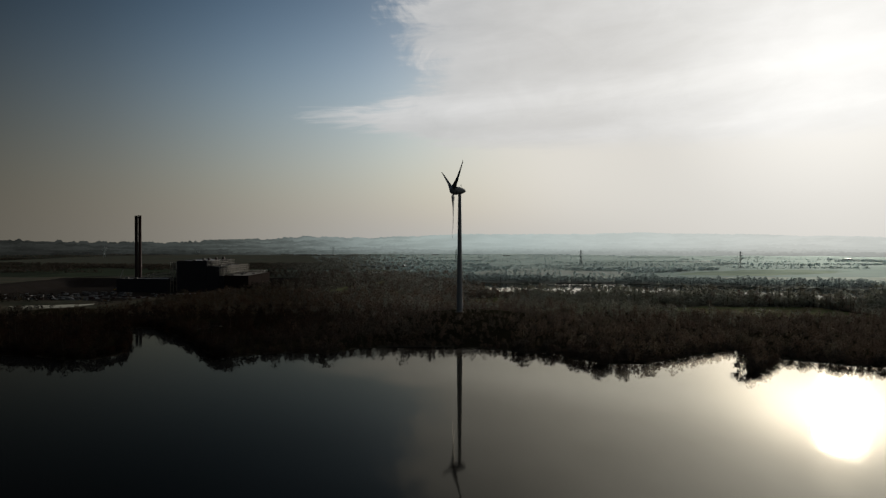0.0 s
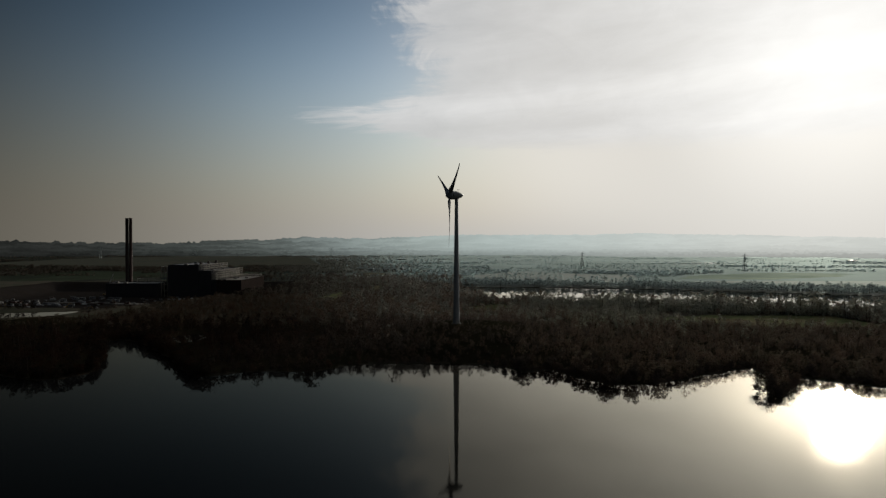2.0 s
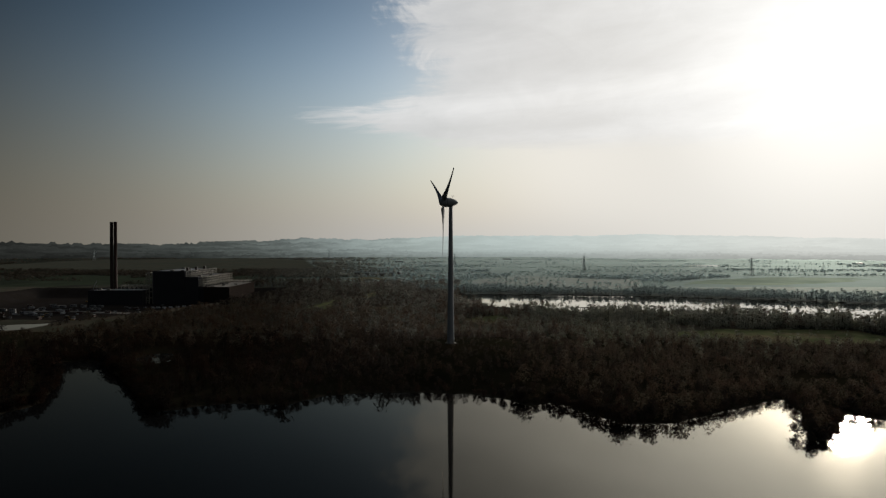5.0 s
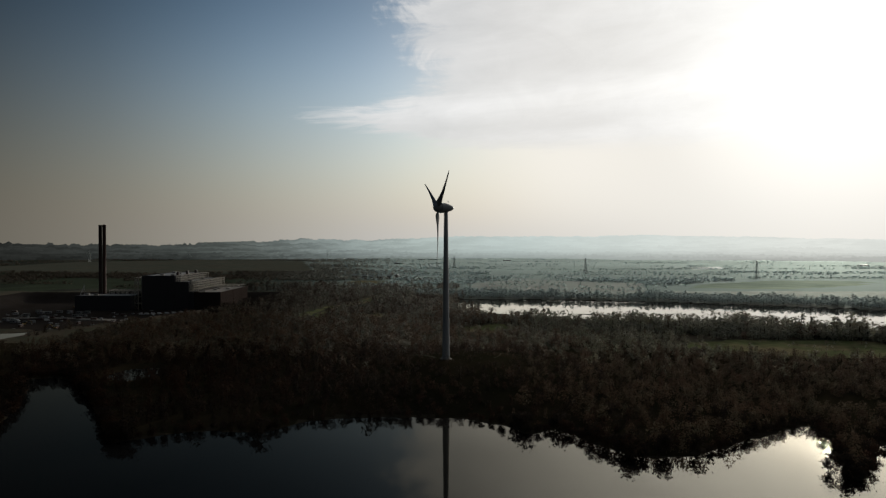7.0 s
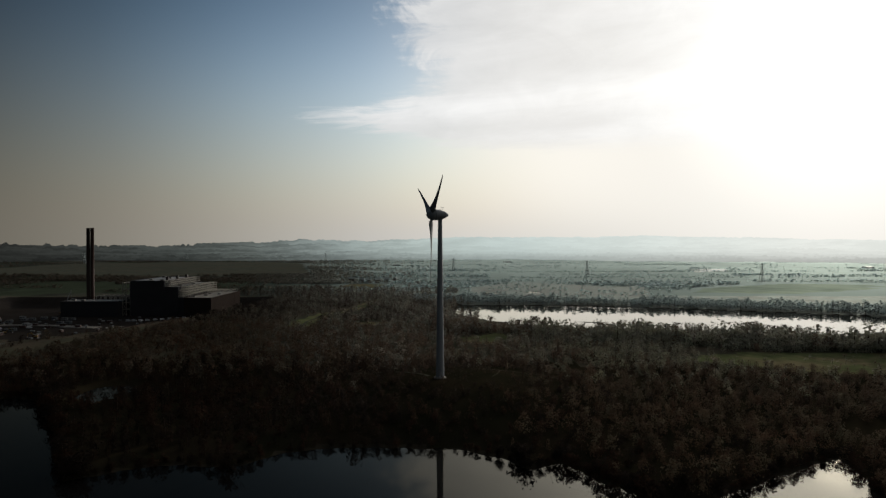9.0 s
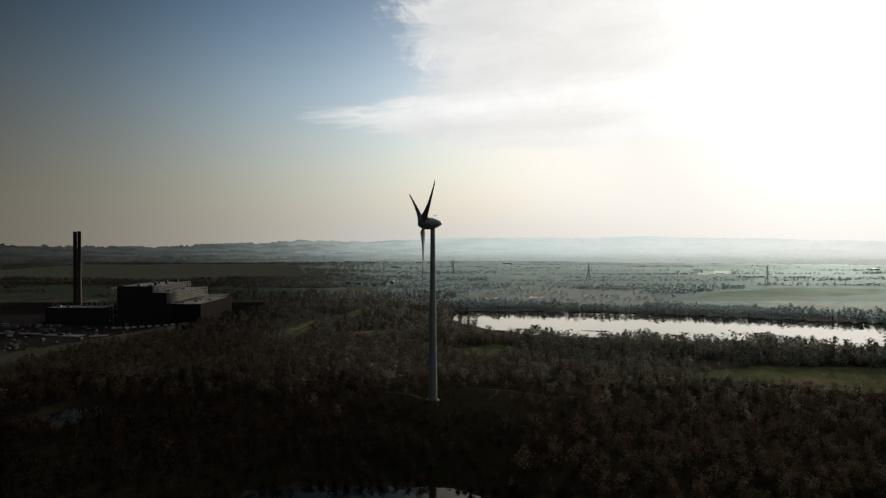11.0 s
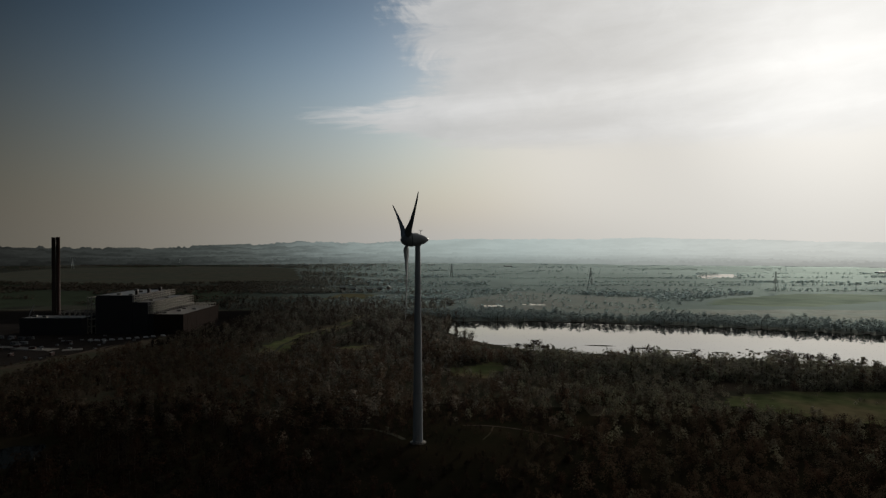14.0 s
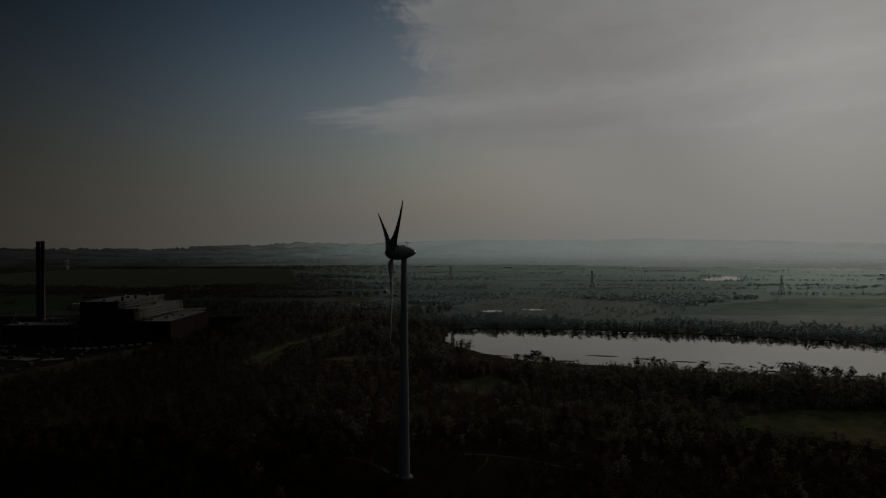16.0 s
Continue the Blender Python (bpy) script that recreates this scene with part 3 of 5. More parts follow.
def hills_material():
    """Flat woods, fields and hills behind miles of bright air, painted as emission."""
    mat = bpy.data.materials.new("hazy_distance")
    mat.use_nodes = True
    n = Nodes(mat.node_tree)
    pos = n.add("ShaderNodeNewGeometry").outputs["Position"]
    sep = n.add("ShaderNodeSeparateXYZ")
    n.link(pos, sep.inputs[0])
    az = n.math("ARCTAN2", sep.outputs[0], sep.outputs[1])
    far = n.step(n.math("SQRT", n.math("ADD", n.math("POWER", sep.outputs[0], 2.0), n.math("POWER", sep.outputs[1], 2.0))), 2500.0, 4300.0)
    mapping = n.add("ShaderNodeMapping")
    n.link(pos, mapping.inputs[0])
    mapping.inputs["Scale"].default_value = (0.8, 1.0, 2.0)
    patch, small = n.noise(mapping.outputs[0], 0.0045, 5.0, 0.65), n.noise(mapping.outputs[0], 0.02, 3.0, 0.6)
    # haze glow painted into the tone, brighter towards the sun
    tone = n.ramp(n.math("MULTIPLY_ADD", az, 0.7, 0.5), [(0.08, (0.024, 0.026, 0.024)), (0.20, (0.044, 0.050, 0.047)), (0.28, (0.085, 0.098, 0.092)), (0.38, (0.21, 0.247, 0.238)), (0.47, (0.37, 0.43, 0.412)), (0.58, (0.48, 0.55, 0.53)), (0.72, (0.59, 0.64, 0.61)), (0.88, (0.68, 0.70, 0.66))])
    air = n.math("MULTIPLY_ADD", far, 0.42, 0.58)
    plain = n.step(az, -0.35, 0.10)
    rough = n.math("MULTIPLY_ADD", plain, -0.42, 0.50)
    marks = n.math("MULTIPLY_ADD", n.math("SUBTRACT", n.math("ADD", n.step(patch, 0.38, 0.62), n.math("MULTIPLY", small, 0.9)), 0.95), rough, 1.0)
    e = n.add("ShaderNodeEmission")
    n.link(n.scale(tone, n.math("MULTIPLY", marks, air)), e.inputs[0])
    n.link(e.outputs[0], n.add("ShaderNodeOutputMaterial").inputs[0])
    return mat


def build_hills():
    az = np.linspace(-1.1, 1.1, 1500)
    k = len(az)

    def trees_on(level, tall):
        v = 0.5 * np.interp(az, np.linspace(-1.1, 1.1, 130), rng.random(130)) + 0.5 * np.interp(az, np.linspace(-1.1, 1.1, 800), rng.random(800))
        return tall * (1.15 * np.clip((v - level) * 4, 0, 1) * (0.75 + 0.5 * rng.random(k)) + 0.08 * rng.random(k))

    top = np.interp(az, *np.array(HILLS).T) + 1.6 * np.interp(az, np.linspace(-1.1, 1.1, 300), rng.random(300)) + 2 * np.sin(az * 45) + trees_on(0.28, 5.0) * np.interp(az, [-0.4, 0.0], [2.3, 1.0])
    rings = [(2590, np.full(k, -34.0))]
    base = -9.0
    # belts of trees on the plain, each with a steep near side, then the slope of the hills
    for r, share in ((2620, 0.0), (2800, 0.0), (3000, 0.02), (3220, 0.05), (3450, 0.10), (3700, 0.18), (3950, 0.36), (4180, 0.64)):
        z = base + (top - base) * share
        lift = trees_on(0.38, 8.0)
        rings.append((r, z))
        rings.append((r + 4, z + lift))
        rings.append((r + 40, z + lift))
        rings.append((r + 44, z))
    rings += [(4400, top), (4460, top * 0.7)]
    verts = np.concatenate([np.stack([r * np.sin(az), r * np.cos(az), z], 1) for r, z in rings])
    i = (np.arange(len(rings) - 1)[:, None] * k + np.arange(k - 1)).ravel()
    quads = np.stack([i, i + 1, i + k + 1, i + k], 1)
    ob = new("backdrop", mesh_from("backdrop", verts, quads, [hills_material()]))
    tagged(ob, "distant wooded plain and low hills fading into bright haze", "hills", kind="structure")


build_hills()

# ---- trees ----


def tree_shape(seed, tall, wide, clumps, leaf, low=0.15, pointed=0.0, limbs=6, level=0.45):
    """Trunk quads and crown quads of one tree, standing at the origin."""
    g = np.random.default_rng(seed)
    tv, tq = [], []

    def limb(a, b, ra, rb, k=4):
        a, b = np.array(a, float), np.array(b, float)
        d = (b - a) / np.linalg.norm(b - a)
        u = np.cross(d, (0.3, 1, 0.2))
        u /= np.linalg.norm(u)
        v = np.cross(d, u)
        start = sum(len(q) for q in tv)
        ang = np.arange(k) * 2 * math.pi / k
        tv.append(np.concatenate([a + ra * (np.cos(ang)[:, None] * u + np.sin(ang)[:, None] * v), b + rb * (np.cos(ang)[:, None] * u + np.sin(ang)[:, None] * v)]))
        for j in range(k):
            tq.append([start + j, start + (j + 1) % k, start + k + (j + 1) % k, start + k + j])

    lean = g.normal(0, 0.04, 2) * tall
    fork = tall * (0.35 + 0.15 * g.random())
    limb((0, 0, -0.6), (lean[0] * 0.5, lean[1] * 0.5, fork), tall * 0.022, tall * 0.016, 5 if clumps > 60 else 3)
    if clumps > 20:
        limb((lean[0] * 0.5, lean[1] * 0.5, fork), (lean[0], lean[1], tall * 0.9), tall * 0.016, tall * 0.004)
    ends = []
    for j in range(limbs):
        a = j * 2.4 + g.random()
        z0 = tall * g.uniform(max(low, 0.12), 0.6)
        reach = wide * 0.5 * g.uniform(0.5, 0.85) * (1 - pointed * z0 / tall)
        end = (lean[0] * 0.6 + reach * math.cos(a), lean[1] * 0.6 + reach * math.sin(a), min(z0 + tall * g.uniform(0.1, 0.28), tall * 0.9))
        limb((lean[0] * z0 / tall, lean[1] * z0 / tall, z0), end, tall * 0.009, tall * 0.003)
        ends.append(end)
    # crown: leaf clumps gathered in lobes with gaps between them
    lobes = [(np.array(e), wide * g.uniform(0.16, 0.26)) for e in ends]
    for z in np.linspace(low + 0.14, 0.86, 6):
        girth = wide * (0.12 + 0.24 * math.sqrt(max(0.0, 1 - ((z - 0.48) / 0.5) ** 2))) * (1 - 0.6 * pointed * z) * g.uniform(0.8, 1.15)
        lobes.append((np.array((lean[0] * 0.8 + g.normal(0, wide * 0.10), lean[1] * 0.8 + g.normal(0, wide * 0.10), tall * z)), girth))
    which = g.integers(0, len(lobes), clumps)
    c = np.array([lobes[k][0] for k in which]) + g.normal(0, 1, (clumps, 3)) * np.array([lobes[k][1] for k in which])[:, None] * (0.66, 0.66, 0.45)
    c[:, 2] = np.clip(c[:, 2], low * tall * g.uniform(0.4, 1.2, clumps), tall * g.uniform(0.9, 1.02, clumps))
    heart = np.array([lobes[k][0] for k in which])
    n = 1.0 * (c - heart) / (np.linalg.norm(c - heart, axis=1, keepdims=True) + 1e-6) + 0.35 * g.normal(0, 1, (clumps, 3)) + (0, 0, level)
    n /= np.linalg.norm(n, axis=1, keepdims=True)
    u = np.cross(n, g.normal(0, 1, (clumps, 3)))
    u /= np.linalg.norm(u, axis=1, keepdims=True)
    v = np.cross(n, u)
    s = leaf * g.uniform(0.55, 1.25, (clumps, 1))
    corners = [c - u * s * g.uniform(0.5, 1, (clumps, 1)) - v * s * 0.25, c - v * s * g.uniform(0.5, 1, (clumps, 1)), c + u * s * g.uniform(0.5, 1, (clumps, 1)) + n * s * 0.25, c + v * s * g.uniform(0.5, 1, (clumps, 1)) + n * s * 0.1]
    cv = np.stack(corners, 1).reshape(-1, 3)
    return np.concatenate(tv), np.array(tq), cv, np.arange(clumps * 4).reshape(-1, 4)


def scatter(name, kinds, places, sizes, leaf_mats, label, category, second=None):
    """Many trees in one mesh: too many to count."""
    places = places.copy()
    seen = np.abs(places[:, 0]) < (places[:, 1] + 490) * 0.72 + 25
    places, sizes = places[seen], sizes[seen]
    verts, quads, index, base = [], [], [], 0
    pick, turn, mat = rng.integers(0, len(kinds), len(places)), rng.uniform(0, 6.283, len(places)), rng.integers(1, len(leaf_mats) + 1, len(places))
    if second is not None:
        last = rng.random(len(places)) < second(places[:, 0], places[:, 1])
        mat = np.where(last, len(leaf_mats), np.minimum(mat, len(leaf_mats) - 1))
    zs = height(places[:, 0], places[:, 1])
    for k, (tv, tq, cv, cq) in enumerate(kinds):
        some = np.flatnonzero(pick == k)
        if not len(some):
            continue
        v, q = np.concatenate([tv, cv]), np.concatenate([tq, cq + len(tv)])
        ca, sa = np.cos(turn[some])[:, None], np.sin(turn[some])[:, None]
        s = sizes[some][:, None]
        w = np.stack([(v[:, 0] * ca - v[:, 1] * sa) * s + places[some, 0][:, None], (v[:, 0] * sa + v[:, 1] * ca) * s + places[some, 1][:, None], v[:, 2] * s + zs[some][:, None]], -1)
        verts.append(w.reshape(-1, 3))
        quads.append((q[None] + (np.arange(len(some)) * len(v))[:, None, None]).reshape(-1, 4) + base)
        index.append((np.concatenate([np.zeros(len(tq), int), np.ones(len(cq), int)])[None] * mat[some][:, None]).ravel())
        base += len(some) * len(v)
    ob = new(name, mesh_from(name, np.concatenate(verts), np.concatenate(quads), [M_BARK] + leaf_mats, np.concatenate(index)))
    return tagged(ob, label, category, kind="stuff")


def fill(x0, x1, y0, y1, gap):
    """Places on a jittered grid."""
    gx, gy = np.meshgrid(np.arange(x0, x1, gap), np.arange(y0, y1, gap))
    p = np.stack([gx.ravel(), gy.ravel()], 1)
    return p + rng.uniform(-0.48, 0.48, p.shape) * gap


def clear_of(p, polys, margin=0.0):
    keep = np.ones(len(p), bool)
    for poly in polys:
        keep &= signed(poly, p[:, 0], p[:, 1]) > margin
    return p[keep]


TREE_KINDS = [(6.5, 6.0, 0.02, 0.0), (8.0, 6.0, 0.05, 0.3), (7.0, 7.0, 0.02, 0.0), (8.2, 5.0, 0.04, 0.5), (9.0, 7.0, 0.10, 0.2), (5.0, 5.5, 0.0, 0.0)]
NEAR = [tree_shape(20 + k, t, w, 118, 0.57, lo, pt, 0, 0.9) for k, (t, w, lo, pt) in enumerate(TREE_KINDS)]
MID = [tree_shape(30 + k, t, w, 76, 0.74, lo, pt, 0, 1.1) for k, (t, w, lo, pt) in enumerate(TREE_KINDS)]
FAR = [tree_shape(40 + k, t, w, 46, 1.35, lo, pt, 3, 2.4) for k, (t, w, lo, pt) in enumerate([(9.0, 8.0, 0.02, 0.1), (11.0, 8.0, 0.05, 0.5), (8.0, 9.0, 0.0, 0.0)])]
VERY_FAR = [tree_shape(50 + k, t, w, 11, 3.0, 0.0, pt, 0, 2.6) for k, (t, w, pt) in enumerate([(7.0, 8.5, 0.1), (9.0, 8.0, 0.3), (5.5, 9.5, 0.0)])]
BANK = np.array([(-360, 140), (-325, 204), (-311, 232), (-302, 260), (-296, 300), (-292, 350), (-286, 400), (-276, 440), (-250, 520), (-226, 500), (-244, 430), (-260, 360), (-266, 300), (-282, 236), (-325, 120)], float)
CLEAR_ALL = [BANK, MEADOW_RIGHT, MEADOW_LAKE, RIDE, RIDE_SIDE, CLEARING, SITE]


def patchy(p, scale, level):
    """Thins places by slow waves so that woods have glades."""
    v = ripple(p[:, 0], p[:, 1], scale) + 0.6 * ripple(p[:, 1] + 31, p[:, 0], scale * 0.37)
    return p[v + rng.normal(0, 0.5, len(p)) > level]


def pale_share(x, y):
    """Share of trees in haze-lightened leaves, mostly east of the turbine."""
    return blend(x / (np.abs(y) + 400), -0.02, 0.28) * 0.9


wood = fill(-340, 460, -170, 300, 5.7)
wood = clear_of(clear_of(wood, CLEAR_ALL, 1.5), WATERS, 0.5)
wood = clear_of(wood, [POND_WOOD], 6.0)
wood = patchy(wood, 30.0, -1.25)
near_turbine = np.hypot(wood[:, 0], wood[:, 1]) > 8
wood = wood[near_turbine]
low_trees = np.clip(0.25 + 0.75 * np.hypot(wood[:, 0] - 6, wood[:, 1] - 5) / 75, 0.28, 1.0)
size = (rng.uniform(0.5, 1.05, len(wood)) + 0.35 * (rng.random(len(wood)) < 0.14)) * low_trees
# taller trees stand some way back from the far lake, low ones on its shore
back = signed(LAKE_FAR, wood[:, 0], wood[:, 1])
low_end = 16.0 * blend(160 - wood[:, 0], 0, 40)
size = size * np.where(wood[:, 0] > -15, 0.30 + 1.5 * blend(back - low_end, 16, 66) * (1 - 0.62 * blend(back, 75, 120)), 1.0)
shore = signed(LAKE_NEAR, wood[:, 0], wood[:, 1])
size = size * np.where((wood[:, 0] > -140) & (wood[:, 0] < 50), np.clip(0.5 + shore / 50, 0.5, 1.0), 1.0)
size = size * np.where((wood[:, 0] > 388) & (wood[:, 1] > 110), 1.7, 1.0)
size = size * np.where((wood[:, 0] < -290) & (wood[:, 1] > 30), 0.45, 1.0)
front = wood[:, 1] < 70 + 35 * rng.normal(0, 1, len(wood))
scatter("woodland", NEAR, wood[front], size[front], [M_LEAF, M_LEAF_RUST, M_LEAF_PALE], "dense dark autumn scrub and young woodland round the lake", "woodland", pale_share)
scatter("woodland", MID, wood[~front], size[~front], [M_LEAF_MID, M_LEAF_PALE, M_LEAF_HAZED], "brown young woodland between the two lakes", "woodland", pale_share)

scrub = fill(-70, 90, -75, 75, 3.6)
scrub = clear_of(scrub, [LAKE_NEAR], 3.0)
away = np.hypot(scrub[:, 0] - 6, scrub[:, 1] - 4)
scrub = patchy(scrub[(away < 74) & (np.hypot(scrub[:, 0], scrub[:, 1]) > 6.5)], 14.0, 0.1)
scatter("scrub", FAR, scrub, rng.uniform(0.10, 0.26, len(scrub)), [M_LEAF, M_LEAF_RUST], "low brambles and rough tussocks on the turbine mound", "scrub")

tufts = fill(165, 330, 62, 140, 8.0)
tufts = patchy(tufts[signed(MEADOW_RIGHT, tufts[:, 0], tufts[:, 1]) < -3], 17.0, 0.5)
scatter("scrub", FAR, tufts, rng.uniform(0.12, 0.34, len(tufts)), [M_LEAF_PALE, M_LEAF_HAZED], "low scattered bushes on the rough olive meadow", "scrub")

left = fill(-420, 40, 300, 820, 8.0)
left = left[left[:, 1] < 640 + 190 * rng.random(len(left)) ** 2 + 40 * np.sin(left[:, 0] / 40)]
left = left[left[:, 0] < 40 + 18 * np.sin(left[:, 1] / 27) - 0.15 * np.maximum(left[:, 1] - 500, 0)]
left = patchy(clear_of(clear_of(left, CLEAR_ALL + [GREEN_SMALL], 2.0), WATERS, 4.0), 45.0, -0.9)
west = patchy(clear_of(clear_of(fill(-560, -330, -140, 330, 9.0), [SITE], 2.0), WATERS, 2.0), 60.0, -0.8)
west = clear_of(west, [POND_SITE], 16.0)
west = west[(west[:, 1] > 150) | (west[:, 1] < 70)]
copse = np.concatenate([left, west])
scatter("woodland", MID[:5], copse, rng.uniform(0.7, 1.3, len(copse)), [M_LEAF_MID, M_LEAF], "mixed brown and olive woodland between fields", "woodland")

belt = fill(-40, 800, 380, 700, 5.6)
d = signed(LAKE_FAR, belt[:, 0], belt[:, 1])
belt = belt[(d > 3) & (d < 70 + 22 * ripple(belt[:, 0], belt[:, 1], 60)) & (belt[:, 1] > 410 - 0.35 * (belt[:, 0] - 350))]
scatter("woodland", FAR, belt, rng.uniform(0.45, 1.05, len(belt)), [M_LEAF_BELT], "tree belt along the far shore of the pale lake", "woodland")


def hedges():
    """Hedge lines and woods over the vale beyond the far lake."""
    rows = []
    def open_vale(x, y):
        """Few hedges cross the wide fields to the east."""
        return x > -80 and y > 850 and rng.random() < 0.72

    for _ in range(120):
        x, y = rng.uniform(-2300, 2300), 660 + 1850 * rng.random()
        if open_vale(x, y):
            continue
        a = 0.3 + rng.choice([-0.3, -0.2, -0.3, 0.9]) + rng.normal(0, 0.05)
        length = rng.uniform(90, 380)
        t = np.arange(0, length, 4.0)
        t = t[rng.random(len(t)) < rng.uniform(0.8, 1.0)]
        rows.append(np.stack([x + t * math.cos(a) + rng.normal(0, 2.0, len(t)), y + t * math.sin(a) + rng.normal(0, 2.0, len(t))], 1))
    for _ in range(210):
        x, y = rng.uniform(-1900, 1900), 800 + 1700 * rng.random()
        if open_vale(x, y):
            continue
        long, wide = rng.uniform(70, 260), rng.uniform(12, 40)
        k = int(long * wide * 4 / 100)
        u, v = rng.uniform(-1, 1, k) * long, rng.uniform(-1, 1, k) * wide
        v = v * np.sqrt(np.clip(1 - (u / long) ** 2, 0, 1))
        rows.append(np.stack([x + u, y + v + 0.06 * u], 1))
    band = fill(-1250, -330, 1010, 1110, 8.0)
    rows.append(band[np.abs(band[:, 1] - 1060 - 0.03 * band[:, 0]) < 32 + 14 * np.sin(band[:, 0] / 70)])
    # long hedges one behind another across the vale
    for y0, x0, x1, slant in ((905, -60, 420, 0.02), (1010, 120, 1300, -0.03), (1120, -60, 900, 0.03), (1260, 200, 1500, -0.02), (1420, -150, 1500, 0.02), (1650, -100, 1700, -0.01), (1900, -200, 1800, 0.01)):
        x = np.arange(x0, x1, 5.0)
        x = x[ripple(x, x * 0.3 + y0, 37.0) > -0.75]
        rows.append(np.stack([x, y0 + slant * x + rng.normal(0, 5, len(x))], 1))
    hamlet = fill(-260, -40, 930, 1060, 11.0)
    rows.append(hamlet[rng.random(len(hamlet)) < 0.55])
    crest = np.arange(-1000, -480, 4.5)
    rows.append(np.stack([crest, 2010 - 0.25 * (crest + 700) + rng.normal(0, 4, len(crest))], 1))
    p = np.concatenate(rows)
    p = p[(np.abs(p[:, 0]) < (p[:, 1] + 470) * 0.74 + 40) & (np.hypot(p[:, 0], p[:, 1]) < 2560)]
    p = p[rng.random(len(p)) < 1.0 - 0.7 * blend(p[:, 1], 1200, 1900)]
    return clear_of(p, [GREEN_FAR, MARSH, STUBBLE, SITE, GREEN_SMALL] + WATERS, 3.0)


def hazed_share(x, y):
    """Share of hedge trees lightened for haze, rising to the east."""
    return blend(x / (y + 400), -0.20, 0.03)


lines = hedges()
low = 1.0 - 0.25 * hazed_share(lines[:, 0], lines[:, 1]) * blend(lines[:, 1], 850, 1400)
scatter("hedgerow", VERY_FAR, lines, rng.uniform(0.45, 1.0, len(lines)) * low, [M_LEAF_MID, M_LEAF_FAR], "hedgerows and copses between distant fields, paler with painted haze to the east", "hedgerow", hazed_share)
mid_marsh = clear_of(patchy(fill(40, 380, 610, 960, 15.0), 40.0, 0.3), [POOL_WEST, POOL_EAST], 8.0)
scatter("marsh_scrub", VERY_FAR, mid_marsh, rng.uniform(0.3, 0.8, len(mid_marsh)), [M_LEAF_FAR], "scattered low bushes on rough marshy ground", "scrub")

# single trees along the shore of the wide lake
SHORE_TREES = [tree_shape(60 + k, t, w, 340, 0.56, lo, pt, 8) for k, (t, w, lo, pt) in enumerate([(7.0, 7.0, 0.0, 0.0), (8.5, 7.5, 0.05, 0.2), (6.0, 6.5, 0.0, 0.0), (10.0, 6.0, 0.1, 0.5), (5.0, 5.5, 0.0, 0.0)])]


def build_tree(k, leaf_mat, label, category):
    tv, tq, cv, cq = SHORE_TREES[k]
    root = thing("tree" if category == "tree" else "bush", Matrix(), label, category, "trees along the lake shore")
    trunk = new("trunk", mesh_from("trunk", tv, tq, [M_BARK]))
    crown = new("crown", mesh_from("crown", cv, cq, [leaf_mat]))
    trunk.parent = crown.parent = root
    return root


def shore_trees():
    models = [build_tree(0, M_LEAF, "rounded dark willow leaning over the water's edge", "tree"), build_tree(1, M_LEAF_RUST, "rust-leaved tree on the lake bank", "tree"),
              build_tree(2, M_LEAF, "broad dark bush at the water's edge", "bush"), build_tree(3, M_LEAF, "tall slender half-bare tree on the bank", "tree"),
              build_tree(4, M_LEAF_RUST, "low brown bush on the lake bank", "bush")]
    used = [False] * 5
    outline = LAKE_NEAR[1:42]
    count = 0
    for a, b in zip(outline, outline[1:]):
        length = np.hypot(*(b - a))
        if a[0] > 330 or b[0] < -420:
            continue
        for t in np.arange(0, length, 4.6):
            p = a + (b - a) * t / length
            out = np.array([-(b - a)[1], (b - a)[0]]) / length
            p = p + out * rng.uniform(-0.6, 2.6)
            gap = ripple(p[:1], p[1:], 9.0)[0]
            if gap < -0.75 or count >= 290:
                continue
            k = int(rng.choice([0, 1, 2, 2, 3, 4, 4]))
            s = rng.uniform(0.55, 0.95) * (0.62 if -125 < p[0] < 45 else 0.78 if 95 < p[0] < 200 else 1.1)
            m = Matrix.Translation((p[0], p[1], height_at(*p))) @ Matrix.Rotation(rng.uniform(0, 6.28), 4, "Z") @ Matrix.Scale(s, 4)
            if used[k]:
                ob = copy_thing(models[k], m)
                ob.scale = (s, s, s)
            else:
                models[k].matrix_basis, used[k] = m, True
            count += 1
    # marked trees on points of the shore and in the far lake
    for x, y, k, s in ((33, -98, 0, 1.0), (30, -94, 2, 1.0), (67, -129, 0, 0.95), (92, -130, 0, 1.0), (80, -128, 2, 0.9), (135, -150, 3, 0.9), (131, -147, 0, 0.85), (-76, -106, 0, 1.0), (-128, -110, 0, 1.1), (-133, -108, 2, 1.0), (-194, -114, 0, 1.0), (189, -130, 0, 0.9), (172, -114, 2, 0.9),
                       (89, 303, 0, 1.35), (94, 301, 1, 1.1), (83, 305, 2, 1.0), (99, 299, 4, 1.0), (76, 312, 2, 0.9), (272, 243, 0, 1.4), (279, 241, 1, 1.3), (287, 240, 0, 1.2), (295, 238, 2, 1.4), (304, 236, 1, 1.1), (180, 270, 1, 1.2), (168, 274, 3, 0.9), (214, 258, 0, 1.2), (313, 233, 3, 1.0)):
        m = Matrix.Translation((x, y, max(height_at(x, y), WATER))) @ Matrix.Rotation(rng.uniform(0, 6.28), 4, "Z") @ Matrix.Scale(s, 4)
        copy_thing(models[k], m).scale = (s, s, s)


shore_trees()


